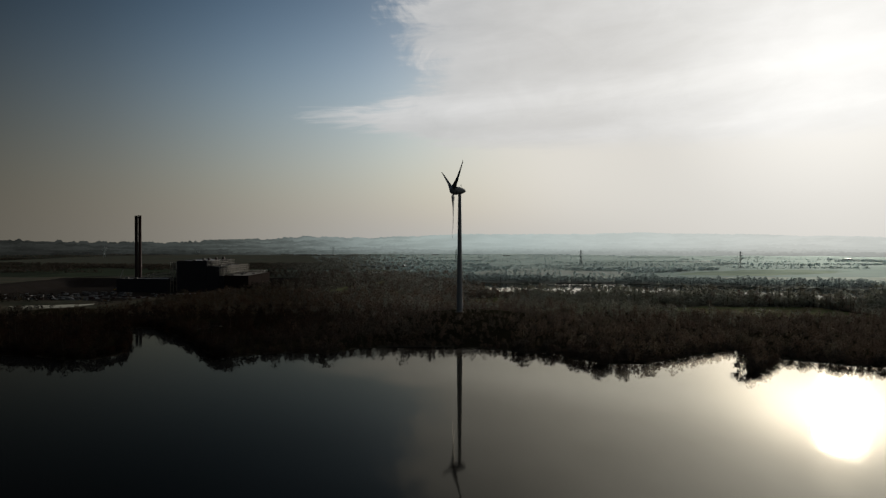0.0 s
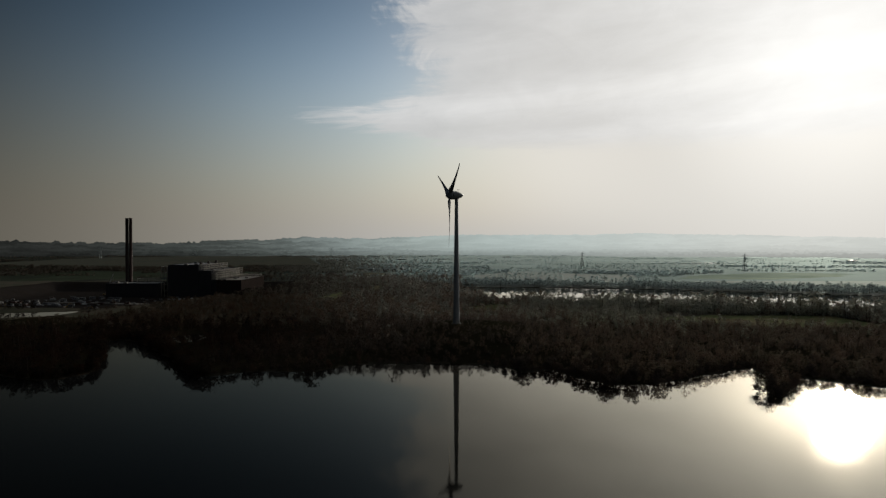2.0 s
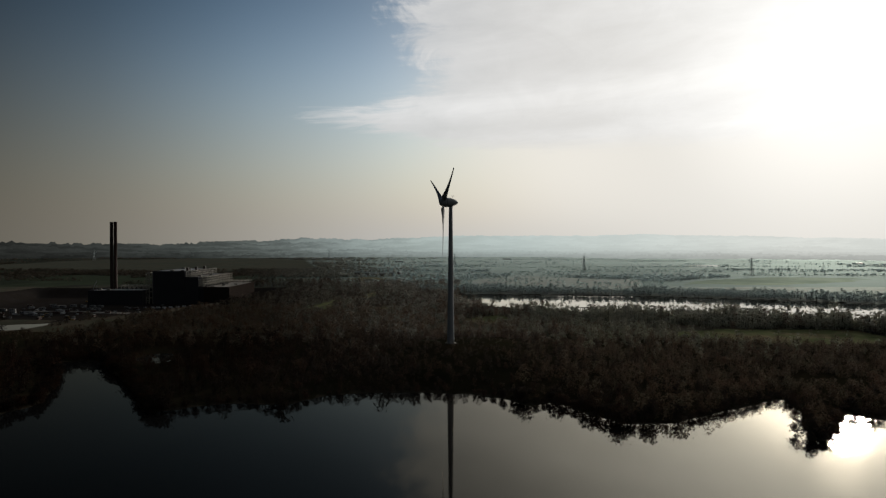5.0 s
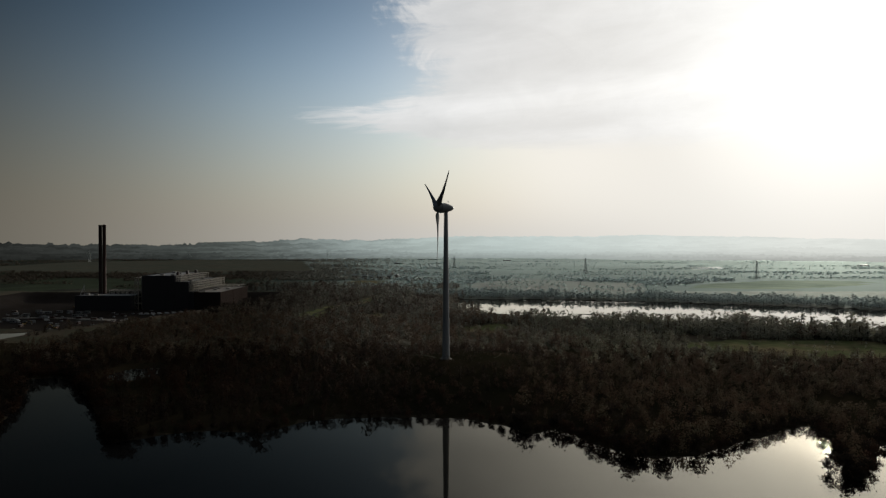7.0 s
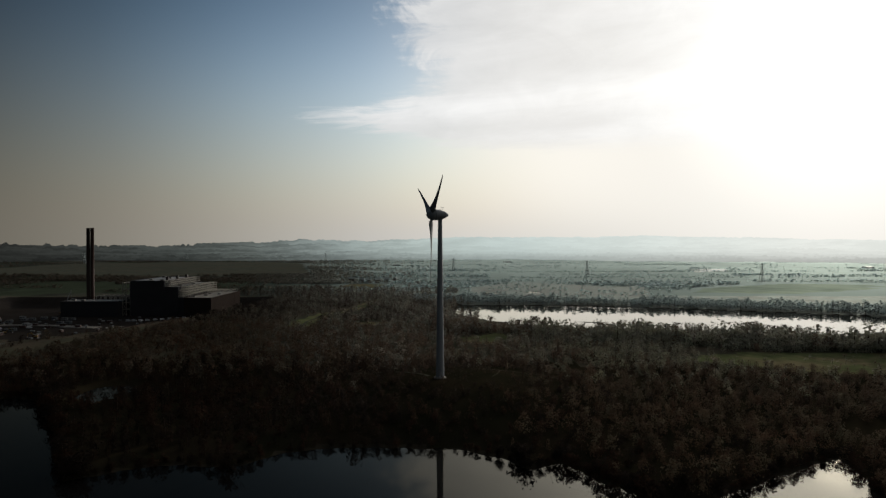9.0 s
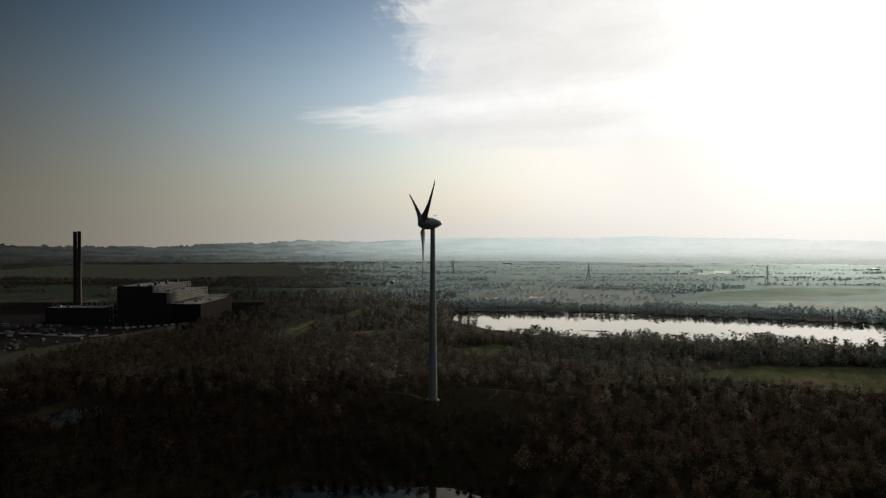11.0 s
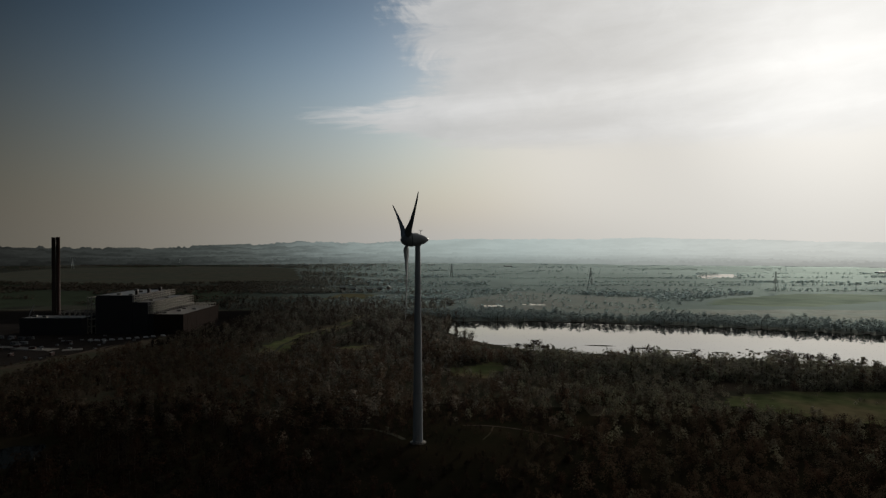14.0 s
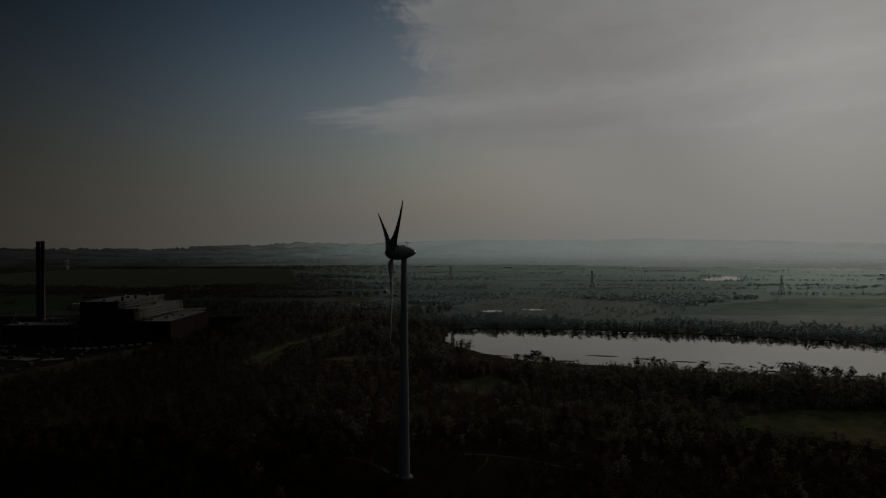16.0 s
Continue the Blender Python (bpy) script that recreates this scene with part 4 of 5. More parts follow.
def build_mud_bank(x, y, long, wide, turn):
    """A low mud bar just above the water."""
    ring = []
    for a in np.linspace(0, 2 * math.pi, 22, endpoint=False):
        r = 1 + 0.25 * math.sin(3 * a + x) + 0.15 * math.sin(5 * a + y)
        ring.append(Vector((math.cos(a) * long / 2 * r, math.sin(a) * wide / 2 * r, 0)))
    bm = bmesh.new()
    loft(bm, [[p * 1.25 + Vector((0, 0, -0.8)) for p in ring], [p + Vector((0, 0, 0.08)) for p in ring], [p * 0.6 + Vector((0, 0, 0.38)) for p in ring]])
    ob = part("mud_bank", bm, M_MUD, None)
    ob.matrix_world = pose(x, y, WATER, 0, 0, turn)
    tagged(ob, "low dark mud bar breaking the lake surface", "mud bank", kind="structure")


for bank in ((48, 342, 46, 5, -38), (72, 318, 40, 5, -30), (104, 303, 44, 5, -14), (62, 336, 26, 3, -20), (112, 310, 30, 3, -10), (156, 334, 26, 2.6, -12), (187, 320, 16, 2.2, -8), (217, 306, 18, 2.4, -12), (250, 297, 12, 1.8, -10), (268, 266, 24, 3, -8), (330, 246, 30, 3, -10), (342, 230, 30, 3.5, -12), (300, 300, 14, 1.6, -8)):
    build_mud_bank(*bank)

# ---- wind turbine ----


def build_turbine():
    root = thing("wind_turbine", Matrix(), "tall grey three-bladed wind turbine on a grassy mound", "wind turbine")
    cuts = [(0.0, 2.15), (21.0, 1.86), (42.0, 1.58), (63.0, 1.32), (82.4, 1.10)]
    for (z0, r0), (z1, r1) in zip(cuts, cuts[1:]):
        part("tower_section", tube([(r0, z0), (r0, z0 + 0.05), (r1 + (r0 - r1) * 0.03, z1 - 0.6), (r1 + 0.01, z1 - 0.12), (r1 + 0.045, z1 - 0.1), (r1 + 0.045, z1)], 40), M_TOWER, root)
    part("foundation", tube([(3.3, -0.9), (3.3, 0.02), (3.1, 0.12), (2.3, 0.2), (2.3, 0.3)], 40), M_CONCRETE, root, "pale round concrete footing")
    door = part("door", boxed(-0.45, 0.45, -2.24, -2.08, 1.0, 3.1, 0.04), M_STEEL, root, "grey steel service door")
    part("handle", boxed(0.25, 0.33, -2.30, -2.22, 1.9, 2.1), M_RUBBER, door)
    part("steps", box(box(boxed(-0.7, 0.7, -3.0, -2.1, 0.2, 0.9), -0.7, 0.7, -3.35, -3.0, 0.2, 0.62), -0.7, 0.7, -3.7, -3.35, 0.2, 0.36), M_STEEL, root)
    # nacelle, turned along the wind: to the west and a little towards the lake
    turn = radians(14)
    axis = Vector((-math.cos(turn), -math.sin(turn), 0.0))
    side = Vector((0, 0, 1)).cross(axis)
    lift = Matrix(((side.x, 0, axis.x, 0), (side.y, 0, axis.y, 0), (0, 1, 0, 85.0), (0, 0, 0, 1)))
    body = tube([(0.05, -4.6), (0.55, -4.35), (1.05, -3.8), (1.65, -2.8), (2.1, -1.6), (2.45, -0.3), (2.75, 1.2), (2.92, 2.4), (2.95, 2.9), (2.7, 2.96)], 32)
    bmesh.ops.transform(body, matrix=lift, verts=body.verts)
    part("nacelle", body, M_BLADE, root, "egg-shaped grey nacelle")
    nose = tube([(2.6, 3.02), (2.86, 3.08), (2.88, 3.6), (2.72, 4.6), (2.35, 5.6), (1.75, 6.5), (1.0, 7.1), (0.3, 7.35), (0.05, 7.4)], 32)
    bmesh.ops.transform(nose, matrix=lift, verts=nose.verts)
    hub = part("hub", nose, M_BLADE, root, "rounded spinner")
    collar = tube([(1.12, 82.4), (1.35, 82.6), (1.4, 83.2)], 32)
    part("yaw_collar", collar, M_BLADE, root)
    mast = bmesh.new()
    at = axis * -1.2
    beam(mast, (at.x, at.y, 87.1), (at.x, at.y, 89.0), 0.14)
    beam(mast, (at.x - 0.6, at.y, 88.7), (at.x + 0.6, at.y, 88.7), 0.10)
    beam(mast, (at.x - 0.6, at.y, 88.7), (at.x - 0.6, at.y, 89.3), 0.16)
    beam(mast, (at.x + 0.6, at.y, 88.7), (at.x + 0.6, at.y, 89.2), 0.16)
    part("wind_sensor", mast, M_STEEL, root)
    hatch = boxed(-0.7, 0.7, -0.5, 0.5, -0.12, 0.12, 0.05)
    bmesh.ops.transform(hatch, matrix=pose(*(axis * 0.5 + Vector((0, 0, 87.62))), 0, 0, 14), verts=hatch.verts)
    part("roof_hatch", hatch, M_BLADE, root)
    # blades: radius, chord, thickness, twist, sweep out of the plane
    rows = [(2.3, 1.7, 1.6, 0, 0.0), (3.2, 2.3, 1.35, 32, 0.0), (4.6, 3.3, 1.0, 28, 0.0), (6.5, 3.1, 0.85, 22, 0.02), (9.5, 2.5, 0.62, 15, 0.05), (14, 1.95, 0.42, 9, 0.12), (19, 1.55, 0.31, 5, 0.25), (24, 1.2, 0.22, 2.5, 0.45), (29, 0.88, 0.15, 1, 0.7), (32.6, 0.62, 0.10, 0, 0.95), (33.6, 0.45, 0.08, 0, 1.05), (34.0, 0.22, 0.05, 0, 1.25)]
    for angle in (-58, 62, 182):
        a = radians(angle)
        out = (Vector((0, 0, 1)) * math.cos(a) + (-side if side.y < 0 else side) * math.sin(a)).normalized()
        around = axis.cross(out)
        rings = []
        for r, chord, thick, twist, bend in rows:
            pitched = radians(twist + (27 if r > 3 else 0))  # turned well out of the wind
            c, s = math.cos(pitched), math.sin(pitched)
            u, v = around * c + axis * s, axis * c - around * s
            ring = []
            for q in np.linspace(0, 2 * math.pi, 14, endpoint=False):
                px = math.cos(q) * 0.5
                if r > 3:
                    px += 0.18
                py = math.sin(q) * 0.5 * (1.0 if r < 3 else (0.65 + 0.5 * math.cos(q)))
                ring.append(axis * (4.5 + bend) + Vector((0, 0, 85.0)) + out * r + u * px * chord + v * py * thick)
            rings.append(ring)
        bm = loft(bmesh.new(), rings)
        bmesh.ops.recalc_face_normals(bm, faces=bm.faces[:])
        part("blade", bm, M_BLADE, hub, "long tapered grey blade")
    return root


build_turbine()

# ---- power station under construction ----


def build_chimney():
    z0 = PIT
    root = thing("chimney", Matrix.Translation((-489, 566, z0)) @ Matrix.Rotation(radians(15), 4, "Z"), "tall dark twin-flue chimney stack beside the power station", "chimney")
    for x, mat, tall in ((-2.56, M_STACK, 113.4), (2.56, M_STACK_RED, 113.8)):
        flue = part("flue", tube([(2.45, 0.0), (2.4, 3.0), (2.35, 50), (2.3, tall - 1.0), (2.42, tall - 0.95), (2.42, tall), (2.0, tall), (2.0, tall - 3)], 24), mat, root)
        flue.location.x = x
        for z in (28, 56, 84):
            ring = part("ring", tube([(2.40, z), (2.52, z + 0.1), (2.52, z + 0.7), (2.40, z + 0.8)], 24), mat, flue)
    spine = bmesh.new()
    for z in range(6, 112, 8):
        beam(spine, (-2.8, 0, z), (2.8, 0, z), 0.35)
    part("bracing", spine, M_STACK, root)
    part("plinth", boxed(-7, 7, -5, 5, -1.0, 1.5, 0.1), M_CONCRETE, root)


build_chimney()

PLANT = Matrix.Translation((-350, 491, PIT))


def block(root, name, x0, x1, y0, y1, z0, z1, wall, roof, seams=4.0):
    """A clad block with upright panel seams and a roof with a raised edge."""
    body = part(name, boxed(x0, x1, y0, y1, z0, z1), wall, root)
    bm = bmesh.new()
    for x in np.arange(x0 + seams, x1, seams):
        box(bm, x - 0.12, x + 0.12, y0 - 0.12, y0 - 0.002, z0 + 0.5, z1 - 0.3)
    for y in np.arange(y0 + seams, y1, seams):
        box(bm, x1 + 0.002, x1 + 0.12, y - 0.12, y + 0.12, z0 + 0.5, z1 - 0.3)
    part("panel_seam", bm, wall, body)
    top = part("roof", boxed(x0 + 0.4, x1 - 0.4, y0 + 0.4, y1 - 0.4, z1 + 0.01, z1 + 0.3), roof, root)
    rim = bmesh.new()
    box(rim, x0 - 0.2, x1 + 0.2, y0 - 0.2, y0 + 0.3, z1 + 0.02, z1 + 0.9)
    box(rim, x0 - 0.2, x1 + 0.2, y1 - 0.3, y1 + 0.2, z1 + 0.02, z1 + 0.9)
    box(rim, x0 - 0.2, x0 + 0.3, y0 + 0.32, y1 - 0.32, z1 + 0.02, z1 + 0.9)
    box(rim, x1 - 0.3, x1 + 0.2, y0 + 0.32, y1 - 0.32, z1 + 0.02, z1 + 0.9)
    part("parapet", rim, wall, top)
    return body


def skeleton_frame(root, x0, x1, y0, y1, z0, z1, nx, ny, floors, w=0.55):
    """Open steelwork: posts, floor beams and a little bracing."""
    xs, ys = np.linspace(x0, x1, nx), np.linspace(y0, y1, ny)
    zs = np.linspace(z0, z1, floors + 1)
    for x in xs:
        for y in ys:
            bm = bmesh.new()
            beam(bm, (x, y, z0), (x, y, z1 + 0.8), w)
            part("column", bm, M_FRAME, root)
    for z in zs[1:]:
        for y in ys:
            bm = bmesh.new()
            beam(bm, (x0, y, z), (x1, y, z), w * 0.9)
            part("beam", bm, M_FRAME, root)
        for x in xs:
            bm = bmesh.new()
            beam(bm, (x, y0, z), (x, y1, z), w * 0.9)
            part("beam", bm, M_FRAME, root)
    bm = bmesh.new()
    for za, zb in zip(zs, zs[1:]):
        for xa, xb in zip(xs[::3], xs[1::3]):
            beam(bm, (xa, y0, za), (xb, y0, zb), w * 0.5)
            beam(bm, (xb, y0, za), (xa, y0, zb), w * 0.5)
    part("bracing", bm, M_FRAME, root)


def build_plant():
    root = thing("power_station", PLANT, "half-built power station with dark cladding and open steel frame", "power station")
    block(root, "boiler_hall", -48, -5, 0, 104, -1, 44, M_CLAD, M_ROOF)
    block(root, "turbine_hall", -4.6, 13, 0, 112, -1, 36, M_CLAD, M_ROOF)
    skeleton_frame(root, -4, 2.5, 3, 103, 36.4, 44.6, 2, 16, 3, 0.36)
    skeleton_frame(root, 14, 23, 8, 112, 23.6, 36.4, 3, 18, 4, 0.42)
    part("link_wall", boxed(13.2, 23.2, 0.6, 110, -1, 23.2), M_CLAD, root)
    skeleton_frame(root, 13.6, 19.6, 0.9, 6, 23.3, 32.5, 2, 2, 4, 0.4)
    block(root, "annex", 23.4, 58, -8, 108, -1, 23, M_CLAD_RED, M_CONCRETE)
    skeleton_frame(root, 26, 55, 70, 106, 23.4, 27, 5, 5, 1, 0.35)
    skeleton_frame(root, -58, -48.5, 1, 30, -0.6, 42, 3, 4, 5)
    block(root, "ash_hall", -131, -58.6, -10, 24, -1, 18.5, M_CLAD, M_ROOF)
    skeleton_frame(root, -92, -60, 2, 22, 19, 25, 6, 3, 1, 0.4)
    for x, y, z in ((-30, 20, 44.3), (-22, 60, 44.3), (-40, 84, 44.3), (-12, 12, 44.3), (30, 8, 23.3), (38, 30, 23.3), (48, 52, 23.3), (33, 58, 23.3), (-110, 4, 18.8), (-124, 8, 18.8), (4, 30, 36.3), (6, 70, 36.3)):
        part("roof_unit", boxed(x - 2.4, x + 2.4, y - 1.6, y + 1.6, z, z + 1.6 + (x % 3) * 0.3, 0.12), M_ROOF, root)
    for y in (18, 50, 82):
        part("vent_stack", boxed(-9.5, -6.5, y - 1.5, y + 1.5, 44.3, 49), M_STACK, root)


build_plant()


def build_cabin():
    root = thing("site_cabin", Matrix(), "off-white flat-roofed site cabin on bare ground", "cabin", "cabins of the building site")
    part("body", boxed(-3.6, 3.6, -1.4, 1.4, 0.15, 2.75, 0.06), M_CABIN, root)
    part("roof", boxed(-3.7, 3.7, -1.5, 1.5, 2.76, 2.9), M_ROOF, root)
    for x in (-2, 0.4):
        part("window", boxed(x - 0.6, x + 0.6, -1.44, -1.402, 1.2, 2.2), M_GLASS, root)
    part("door", boxed(2.0, 2.9, -1.44, -1.402, 0.2, 2.2), M_STEEL, root)
    for x in (-3, 3):
        part("skid", boxed(x - 0.15, x + 0.15, -1.3, 1.3, -0.4, 0.14), M_RUBBER, root)
    return root


def build_van():
    root = thing("van", Matrix(), "pale parked van on the site road", "van", "vehicles on the site road")
    bm = bmesh.new()
    profile = [(-2.6, 0.45), (2.6, 0.45), (2.6, 1.1), (1.9, 1.35), (1.3, 2.15), (-2.5, 2.2), (-2.6, 2.0)]
    loft(bm, [[Vector((x, y, z)) for x, z in profile] for y in (-0.95, 0.95)], False)
    bmesh.ops.recalc_face_normals(bm, faces=bm.faces[:])
    part("body", bm, M_PAINT, root)
    glass = bmesh.new()
    glass.faces.new([glass.verts.new(p) for p in ((1.93, -0.8, 1.37), (1.93, 0.8, 1.37), (1.36, 0.8, 2.1), (1.36, -0.8, 2.1))])
    bmesh.ops.solidify(glass, geom=glass.faces[:], thickness=-0.03)
    part("windscreen", glass, M_GLASS, root)
    for x in (-1.7, 1.7):
        for y in (-0.92, 0.72):
            bm = tube([(0.34, 0), (0.36, 0.03), (0.36, 0.17), (0.34, 0.2)], 14)
            bmesh.ops.rotate(bm, matrix=Matrix.Rotation(radians(-90), 3, "X"), verts=bm.verts)
            part("wheel", bm, M_RUBBER, root).location = (x, y, 0.36)
    return root


def build_digger():
    root = thing("excavator", Matrix(), "yellow tracked excavator with its arm raised", "excavator")
    for y in (-1.3, 0.7):
        part("track", boxed(-2.0, 2.0, y, y + 0.6, -0.1, 0.9, 0.2), M_RUBBER, root)
    part("body", boxed(-2.0, 1.2, -1.2, 1.2, 0.95, 2.1, 0.12), M_YELLOW, root)
    part("cab", boxed(0.0, 1.4, 0.1, 1.2, 2.11, 3.1, 0.1), M_GLASS, root)
    bm = bmesh.new()
    beam(bm, (1.0, -0.4, 1.7), (3.6, -0.4, 5.2), 0.5)
    beam(bm, (3.6, -0.4, 5.2), (6.4, -0.4, 4.0), 0.4)
    beam(bm, (6.4, -0.4, 4.0), (6.8, -0.4, 1.4), 0.3)
    part("arm", bm, M_YELLOW, root)
    part("bucket", boxed(6.3, 7.3, -0.9, 0.1, 0.6, 1.4, 0.1), M_STEEL, root)
    return root


def build_crane():
    root = thing("mobile_crane", pose(-500, 520, height_at(-500, 520), 0, 0, 60), "mobile crane with a thin raised lattice jib", "crane")
    part("carrier", boxed(-5, 5, -1.3, 1.3, 0.7, 2.0, 0.15), M_YELLOW, root)
    for x in (-4, -2, 2, 4):
        for y in (-1.25, 0.9):
            bm = tube([(0.7, 0), (0.7, 0.35)], 12)
            bmesh.ops.rotate(bm, matrix=Matrix.Rotation(radians(-90), 3, "X"), verts=bm.verts)
            part("wheel", bm, M_RUBBER, root).location = (x, y, 0.7)
    part("cab", boxed(-1, 1.4, -1.1, 0.2, 2.01, 3.6, 0.1), M_YELLOW, root)
    bm = bmesh.new()
    beam(bm, (-1, 0.6, 2.6), (11, 0.6, 30), 0.5)
    beam(bm, (11, 0.6, 30), (11.2, 0.6, 12), 0.12)
    part("jib", bm, M_STEEL, root)


def place_all(model, spots):
    """Puts a model and its copies at rows of x, y, turn."""
    for k, (x, y, a) in enumerate(spots):
        m = pose(x, y, height_at(x, y) + 0.05, 0, 0, a)
        if k == 0:
            model.matrix_basis = m
        else:
            copy_thing(model, m)


place_all(build_cabin(), [(-540, 352, 10), (-531, 354, 10), (-522, 355, 10), (-512, 375, -5), (-498, 372, -5), (-490, 371, -5), (-470, 395, 80), (-462, 388, 80), (-540, 400, 5), (-530, 402, 5), (-505, 420, 20), (-440, 410, 5), (-431, 411, 5), (-560, 380, 90), (-476, 352, 15), (-455, 350, 15), (-500, 440, 12), (-492, 442, 12), (-484, 452, 12), (-470, 450, -20), (-515, 460, 30), (-455, 445, 0), (-446, 446, 0), (-525, 430, 60)])
place_all(build_van(), [(-372, 432, 10), (-366, 434, 8), (-359, 436, 12), (-352, 438, 20), (-345, 443, 25), (-338, 447, 30), (-331, 452, 30), (-324, 458, 35), (-356, 430, 100), (-318, 463, 35), (-480, 365, 0), (-486, 361, 0), (-500, 360, 5), (-310, 470, 40), (-450, 370, 20)])
place_all(build_digger(), [(-520, 330, 140), (-450, 330, 30), (-400, 300, 200)])
build_crane()


def build_slab(x, y, a, w, d):
    """A cast ground slab with a low kerb round it."""
    root = thing("ground_slab", pose(x, y, height_at(x, y), 0, 0, a), "pale freshly cast concrete slab on the building site", "slab", "slabs of the building site")
    part("slab", boxed(-w / 2, w / 2, -d / 2, d / 2, -1.5, 0.35), M_CONCRETE, root)
    for x0, x1, y0, y1 in ((-w / 2, w / 2, -d / 2 - 0.4, -d / 2 - 0.003), (-w / 2, w / 2, d / 2 + 0.003, d / 2 + 0.4)):
        part("kerb", boxed(x0, x1, y0, y1, -1.5, 0.6), M_CONCRETE, root)


build_slab(-400, 380, -12, 44, 14)
build_slab(-440, 392, -8, 40, 10)
build_slab(-360, 376, 25, 18, 9)
build_slab(-490, 395, 5, 46, 9)


def build_stack():
    """A bundle of boards or ducts on two bearers."""
    root = thing("material_stack", Matrix(), "pale bundle of building boards on timber bearers", "building material", "material stacks of the building site")
    for y in (-0.8, 0.8):
        part("bearer", boxed(-1.5, 1.5, y - 0.1, y + 0.1, -0.3, 0.16), M_BARK, root)
    for k in range(3):
        shift = 0.12 * math.sin(2.1 * k)
        part("board_pack", boxed(-1.7 + shift, 1.7 + shift, -1.1, 1.1, 0.17 + 0.42 * k, 0.56 + 0.42 * k, 0.03), M_CABIN, root)
    return root


def build_container():
    root = thing("container", Matrix(), "rust-brown ribbed steel storage container", "container", "containers of the building site")
    part("body", boxed(-3.0, 3.0, -1.2, 1.2, -0.3, 2.5, 0.04), M_STACK_RED, root)
    ribs = bmesh.new()
    for x in np.arange(-2.8, 2.9, 0.4):
        box(ribs, x - 0.08, x + 0.08, -1.26, -1.203, 0.1, 2.3)
    part("rib", ribs, M_STACK_RED, root)
    for y in (-0.59, 0.59):
        part("door", boxed(3.003, 3.06, y - 0.56, y + 0.56, 0.1, 2.3), M_STACK_RED, root)
    part("roof", boxed(-2.9, 2.9, -1.1, 1.1, 2.51, 2.56), M_ROOF, root)
    return root


spots = fill(-600, -290, 270, 470, 15.0)
spots = spots[(signed(SITE, spots[:, 0], spots[:, 1]) < -20) & (rng.random(len(spots)) < 0.42)]
spots = spots[(spots[:, 1] < 455) | (spots[:, 0] > -400)]
kinds = rng.random(len(spots))
place_all(build_stack(), [(x, y, rng.uniform(0, 180)) for x, y in spots[kinds < 0.7]])
place_all(build_container(), [(x, y, rng.choice([4, 8, 94])) for x, y in spots[kinds >= 0.7]])

# ---- pylons, barns and houses far off ----


def build_pylon(tall=38.0):
    root = thing("pylon", Matrix(), "grey lattice electricity pylon standing in the fields", "pylon", "pylons across the vale")

    def half(z):
        return 3.4 * (1 - z / tall) ** 1.25 + 0.55

    legs = [bmesh.new() for _ in range(4)]
    lace = bmesh.new()
    zs = [-0.5, 6, 11.5, 16, 20, 23.5, 27, 30.5, 34, tall]
    corner = [(-1, -1), (1, -1), (1, 1), (-1, 1)]
    for z0, z1 in zip(zs, zs[1:]):
        h0, h1 = half(max(z0, 0)), half(z1)
        for k, (sx, sy) in enumerate(corner):
            beam(legs[k], (sx * h0, sy * h0, z0), (sx * h1, sy * h1, z1), 0.34)
            tx, ty = corner[(k + 1) % 4]
            beam(lace, (sx * h0, sy * h0, z0), (tx * h1, ty * h1, z1), 0.2)
            beam(lace, (tx * h0, ty * h0, z0), (sx * h1, sy * h1, z1), 0.2)
    for bm in legs:
        part("leg", bm, M_LATTICE, root)
    part("bracing", lace, M_LATTICE, root)
    for z, reach in ((22, 7.0), (28, 8.4), (34, 6.2)):
        bm = bmesh.new()
        for s in (-1, 1):
            beam(bm, (0, -half(z), z), (s * reach, 0, z + 0.3), 0.26)
            beam(bm, (0, half(z), z), (s * reach, 0, z + 0.3), 0.26)
            beam(bm, (0, 0, z + 2.2), (s * reach, 0, z + 0.3), 0.22)
            beam(bm, (s * reach, 0, z + 0.3), (s * reach, 0, z - 2.2), 0.3)
        part("crossarm", bm, M_LATTICE, root)
    return root


place_all(build_pylon(), [(331, 1172, 15), (638, 973, 15), (-441, 2100, 10), (27, 1489, 12), (-1252, 1943, 10), (-1139, 2555, 10), (985, 780, 15)])


def build_barn():
    root = thing("barn", Matrix(), "long pale-roofed farm shed among far fields", "barn", "far sheds")
    part("wall", boxed(-14, 14, -9, 9, -2, 3.0), M_ROOF, root)
    bm = bmesh.new()
    loft(bm, [[Vector((x, y, z)) for y, z in ((-9.6, 2.9), (9.6, 2.9), (9.6, 3.2), (0, 4.0), (-9.6, 3.2))] for x in (-14.5, 14.5)], False)
    bmesh.ops.recalc_face_normals(bm, faces=bm.faces[:])
    part("roof", bm, M_SHEET, root)
    for x in (-8, 5):
        part("door", boxed(x - 2.5, x + 2.5, -9.1, -9.003, -1.9, 2.9), M_STEEL, root)
    return root


place_all(build_barn(), [(-95, 2300, 5), (-45, 2330, 8), (-160, 1900, 0), (250, 2250, 10), (-560, 2400, 0), (1350, 1750, 15)])


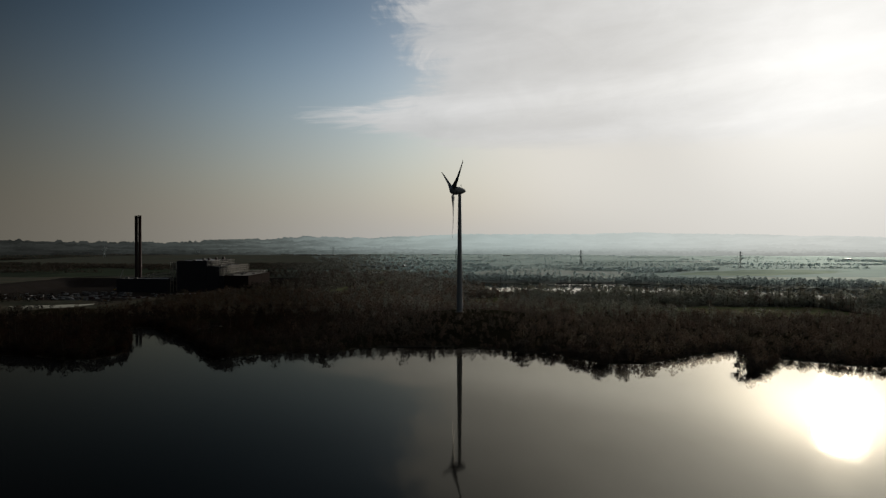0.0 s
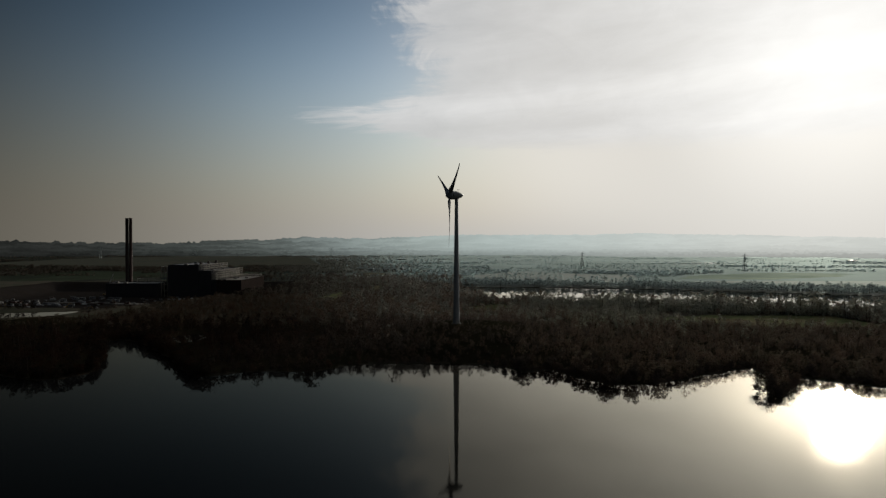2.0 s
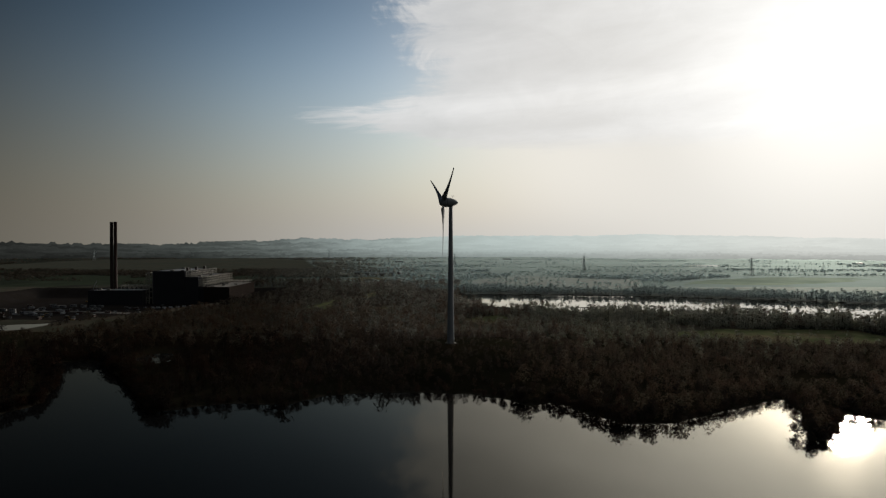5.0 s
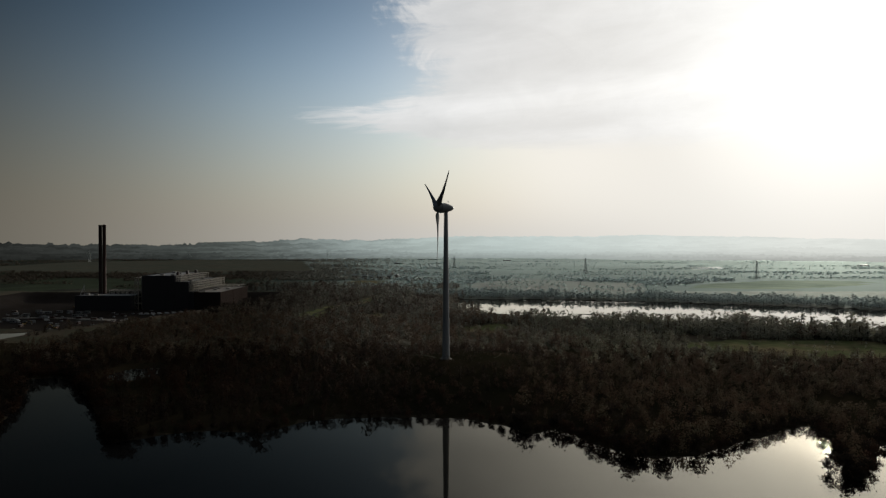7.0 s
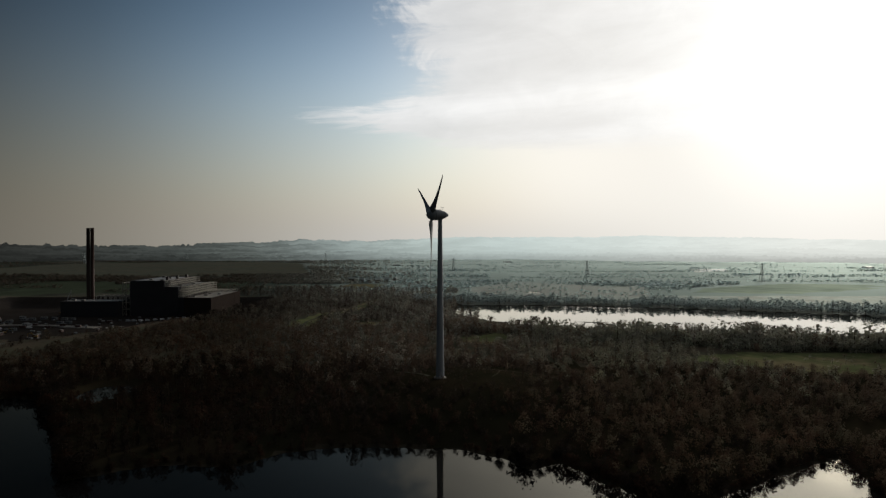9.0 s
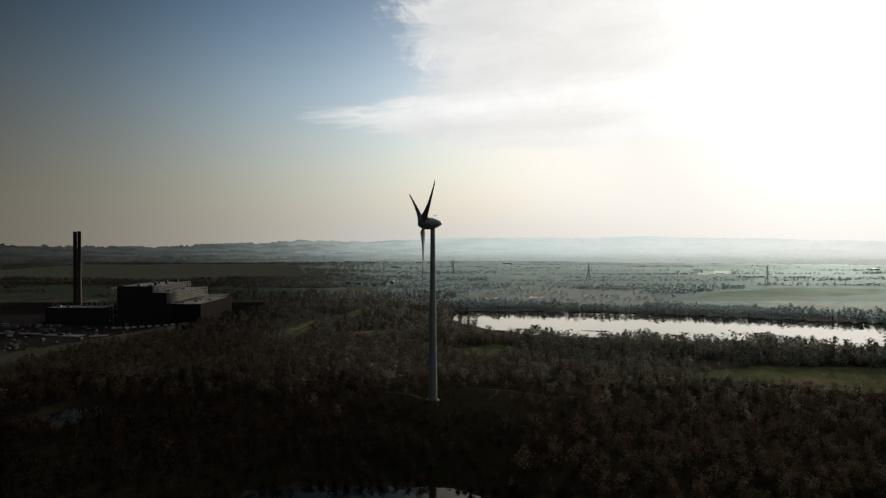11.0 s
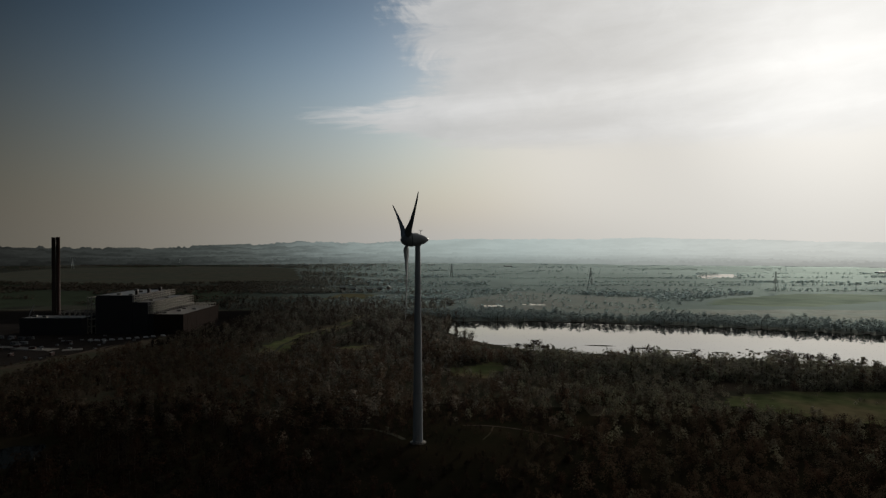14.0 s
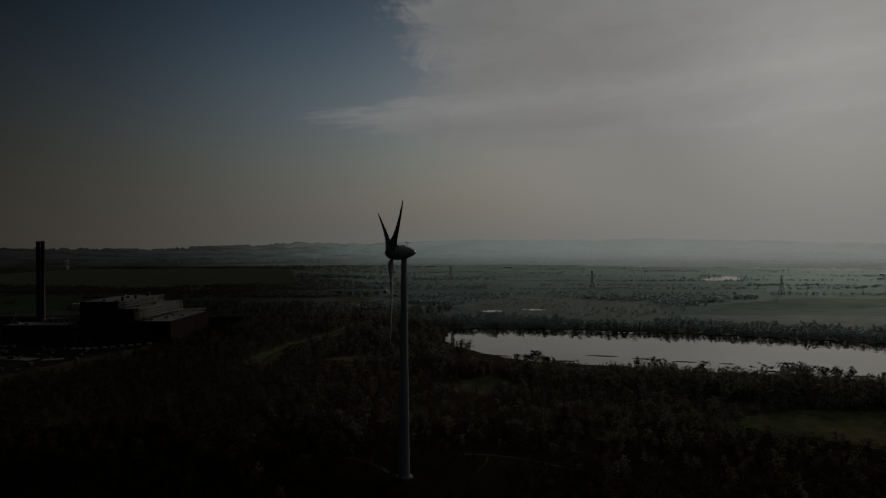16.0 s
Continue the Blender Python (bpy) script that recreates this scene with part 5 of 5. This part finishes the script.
def build_house():
    root = thing("house", Matrix(), "small pale brick house with a grey tiled roof", "house", "houses of the hamlet")
    wall = part("wall", boxed(-5, 5, -3.5, 3.5, -1, 5.2), M_BRICK, root)
    bm = bmesh.new()
    loft(bm, [[Vector((x, y, z)) for y, z in ((-4.0, 5.0), (4.0, 5.0), (4.0, 5.2), (0, 8.6), (-4.0, 5.2))] for x in (-5.4, 5.4)], False)
    bmesh.ops.recalc_face_normals(bm, faces=bm.faces[:])
    roof = part("roof", bm, M_TILE, root)
    part("chimney", boxed(3.2, 4.0, -0.4, 0.4, 7.6, 9.8), M_BRICK, roof)
    for x in (-3, 0, 3):
        for z in (1.0, 3.4):
            part("window", boxed(x - 0.55, x + 0.55, -3.56, -3.503, z, z + 1.2), M_GLASS, root)
    return root


place_all(build_house(), [(-150, 960, 10), (-132, 968, 20), (-165, 985, -10), (-115, 990, 5), (-100, 1010, 80), (-190, 1010, 15)])

# ---- tracks ----


def build_track(name, points, width, material, label):
    """A strip that follows the ground."""
    pts = np.array(points, float)
    s = np.r_[0, np.cumsum(np.hypot(*np.diff(pts, axis=0).T))]
    t = np.arange(0, s[-1], 2.0)
    x, y = np.interp(t, s, pts[:, 0]), np.interp(t, s, pts[:, 1])
    for _ in range(12):
        x[1:-1], y[1:-1] = (x[:-2] + 2 * x[1:-1] + x[2:]) / 4, (y[:-2] + 2 * y[1:-1] + y[2:]) / 4
    dx, dy = np.gradient(x), np.gradient(y)
    nrm = np.hypot(dx, dy)
    rows = []
    for off in (-0.5, 0.0, 0.5):
        px, py = x - dy / nrm * off * width, y + dx / nrm * off * width
        rows.append(np.stack([px, py, height(px, py) + 0.12 + (0.05 if off == 0 else 0)], 1))
    k = len(t)
    i = np.arange(k - 1)
    quads = np.concatenate([np.stack([i, i + 1, i + 1 + k, i + k], 1), np.stack([i + k, i + 1 + k, i + 1 + 2 * k, i + 2 * k], 1)])
    ob = new(name, mesh_from(name, np.concatenate(rows), quads[:, ::-1], [material], smooth=True))
    tagged(ob, label, "track", kind="structure")


build_track("track_1", [(20, 30), (30, 34), (42, 35), (60, 30), (90, 20)], 1.6, M_GRAVEL, "pale gravel track curving past the turbine")
build_track("track_2", [(34, 33), (32, 18), (27, 4)], 0.7, M_SCRUB_MID, "narrow worn path leading down to the lake")
build_track("track_3", [(-6, 4), (-22, 30), (-36, 40), (-60, 52)], 2.0, M_STUBBLE, "worn track crossing the scrub")
build_track("track_4", [(-345, 160), (-325, 204), (-311, 232), (-302, 260), (-296, 300), (-292, 350), (-286, 400), (-276, 440), (-262, 480), (-250, 520)], 4.0, M_GRAVEL, "site road skirting the building site")
build_track("track_5", [(-90, 575), (-105, 462), (-128, 388), (-138, 326), (-134, 275)], 3.0, M_STUBBLE, "grassy ride through the woodland")
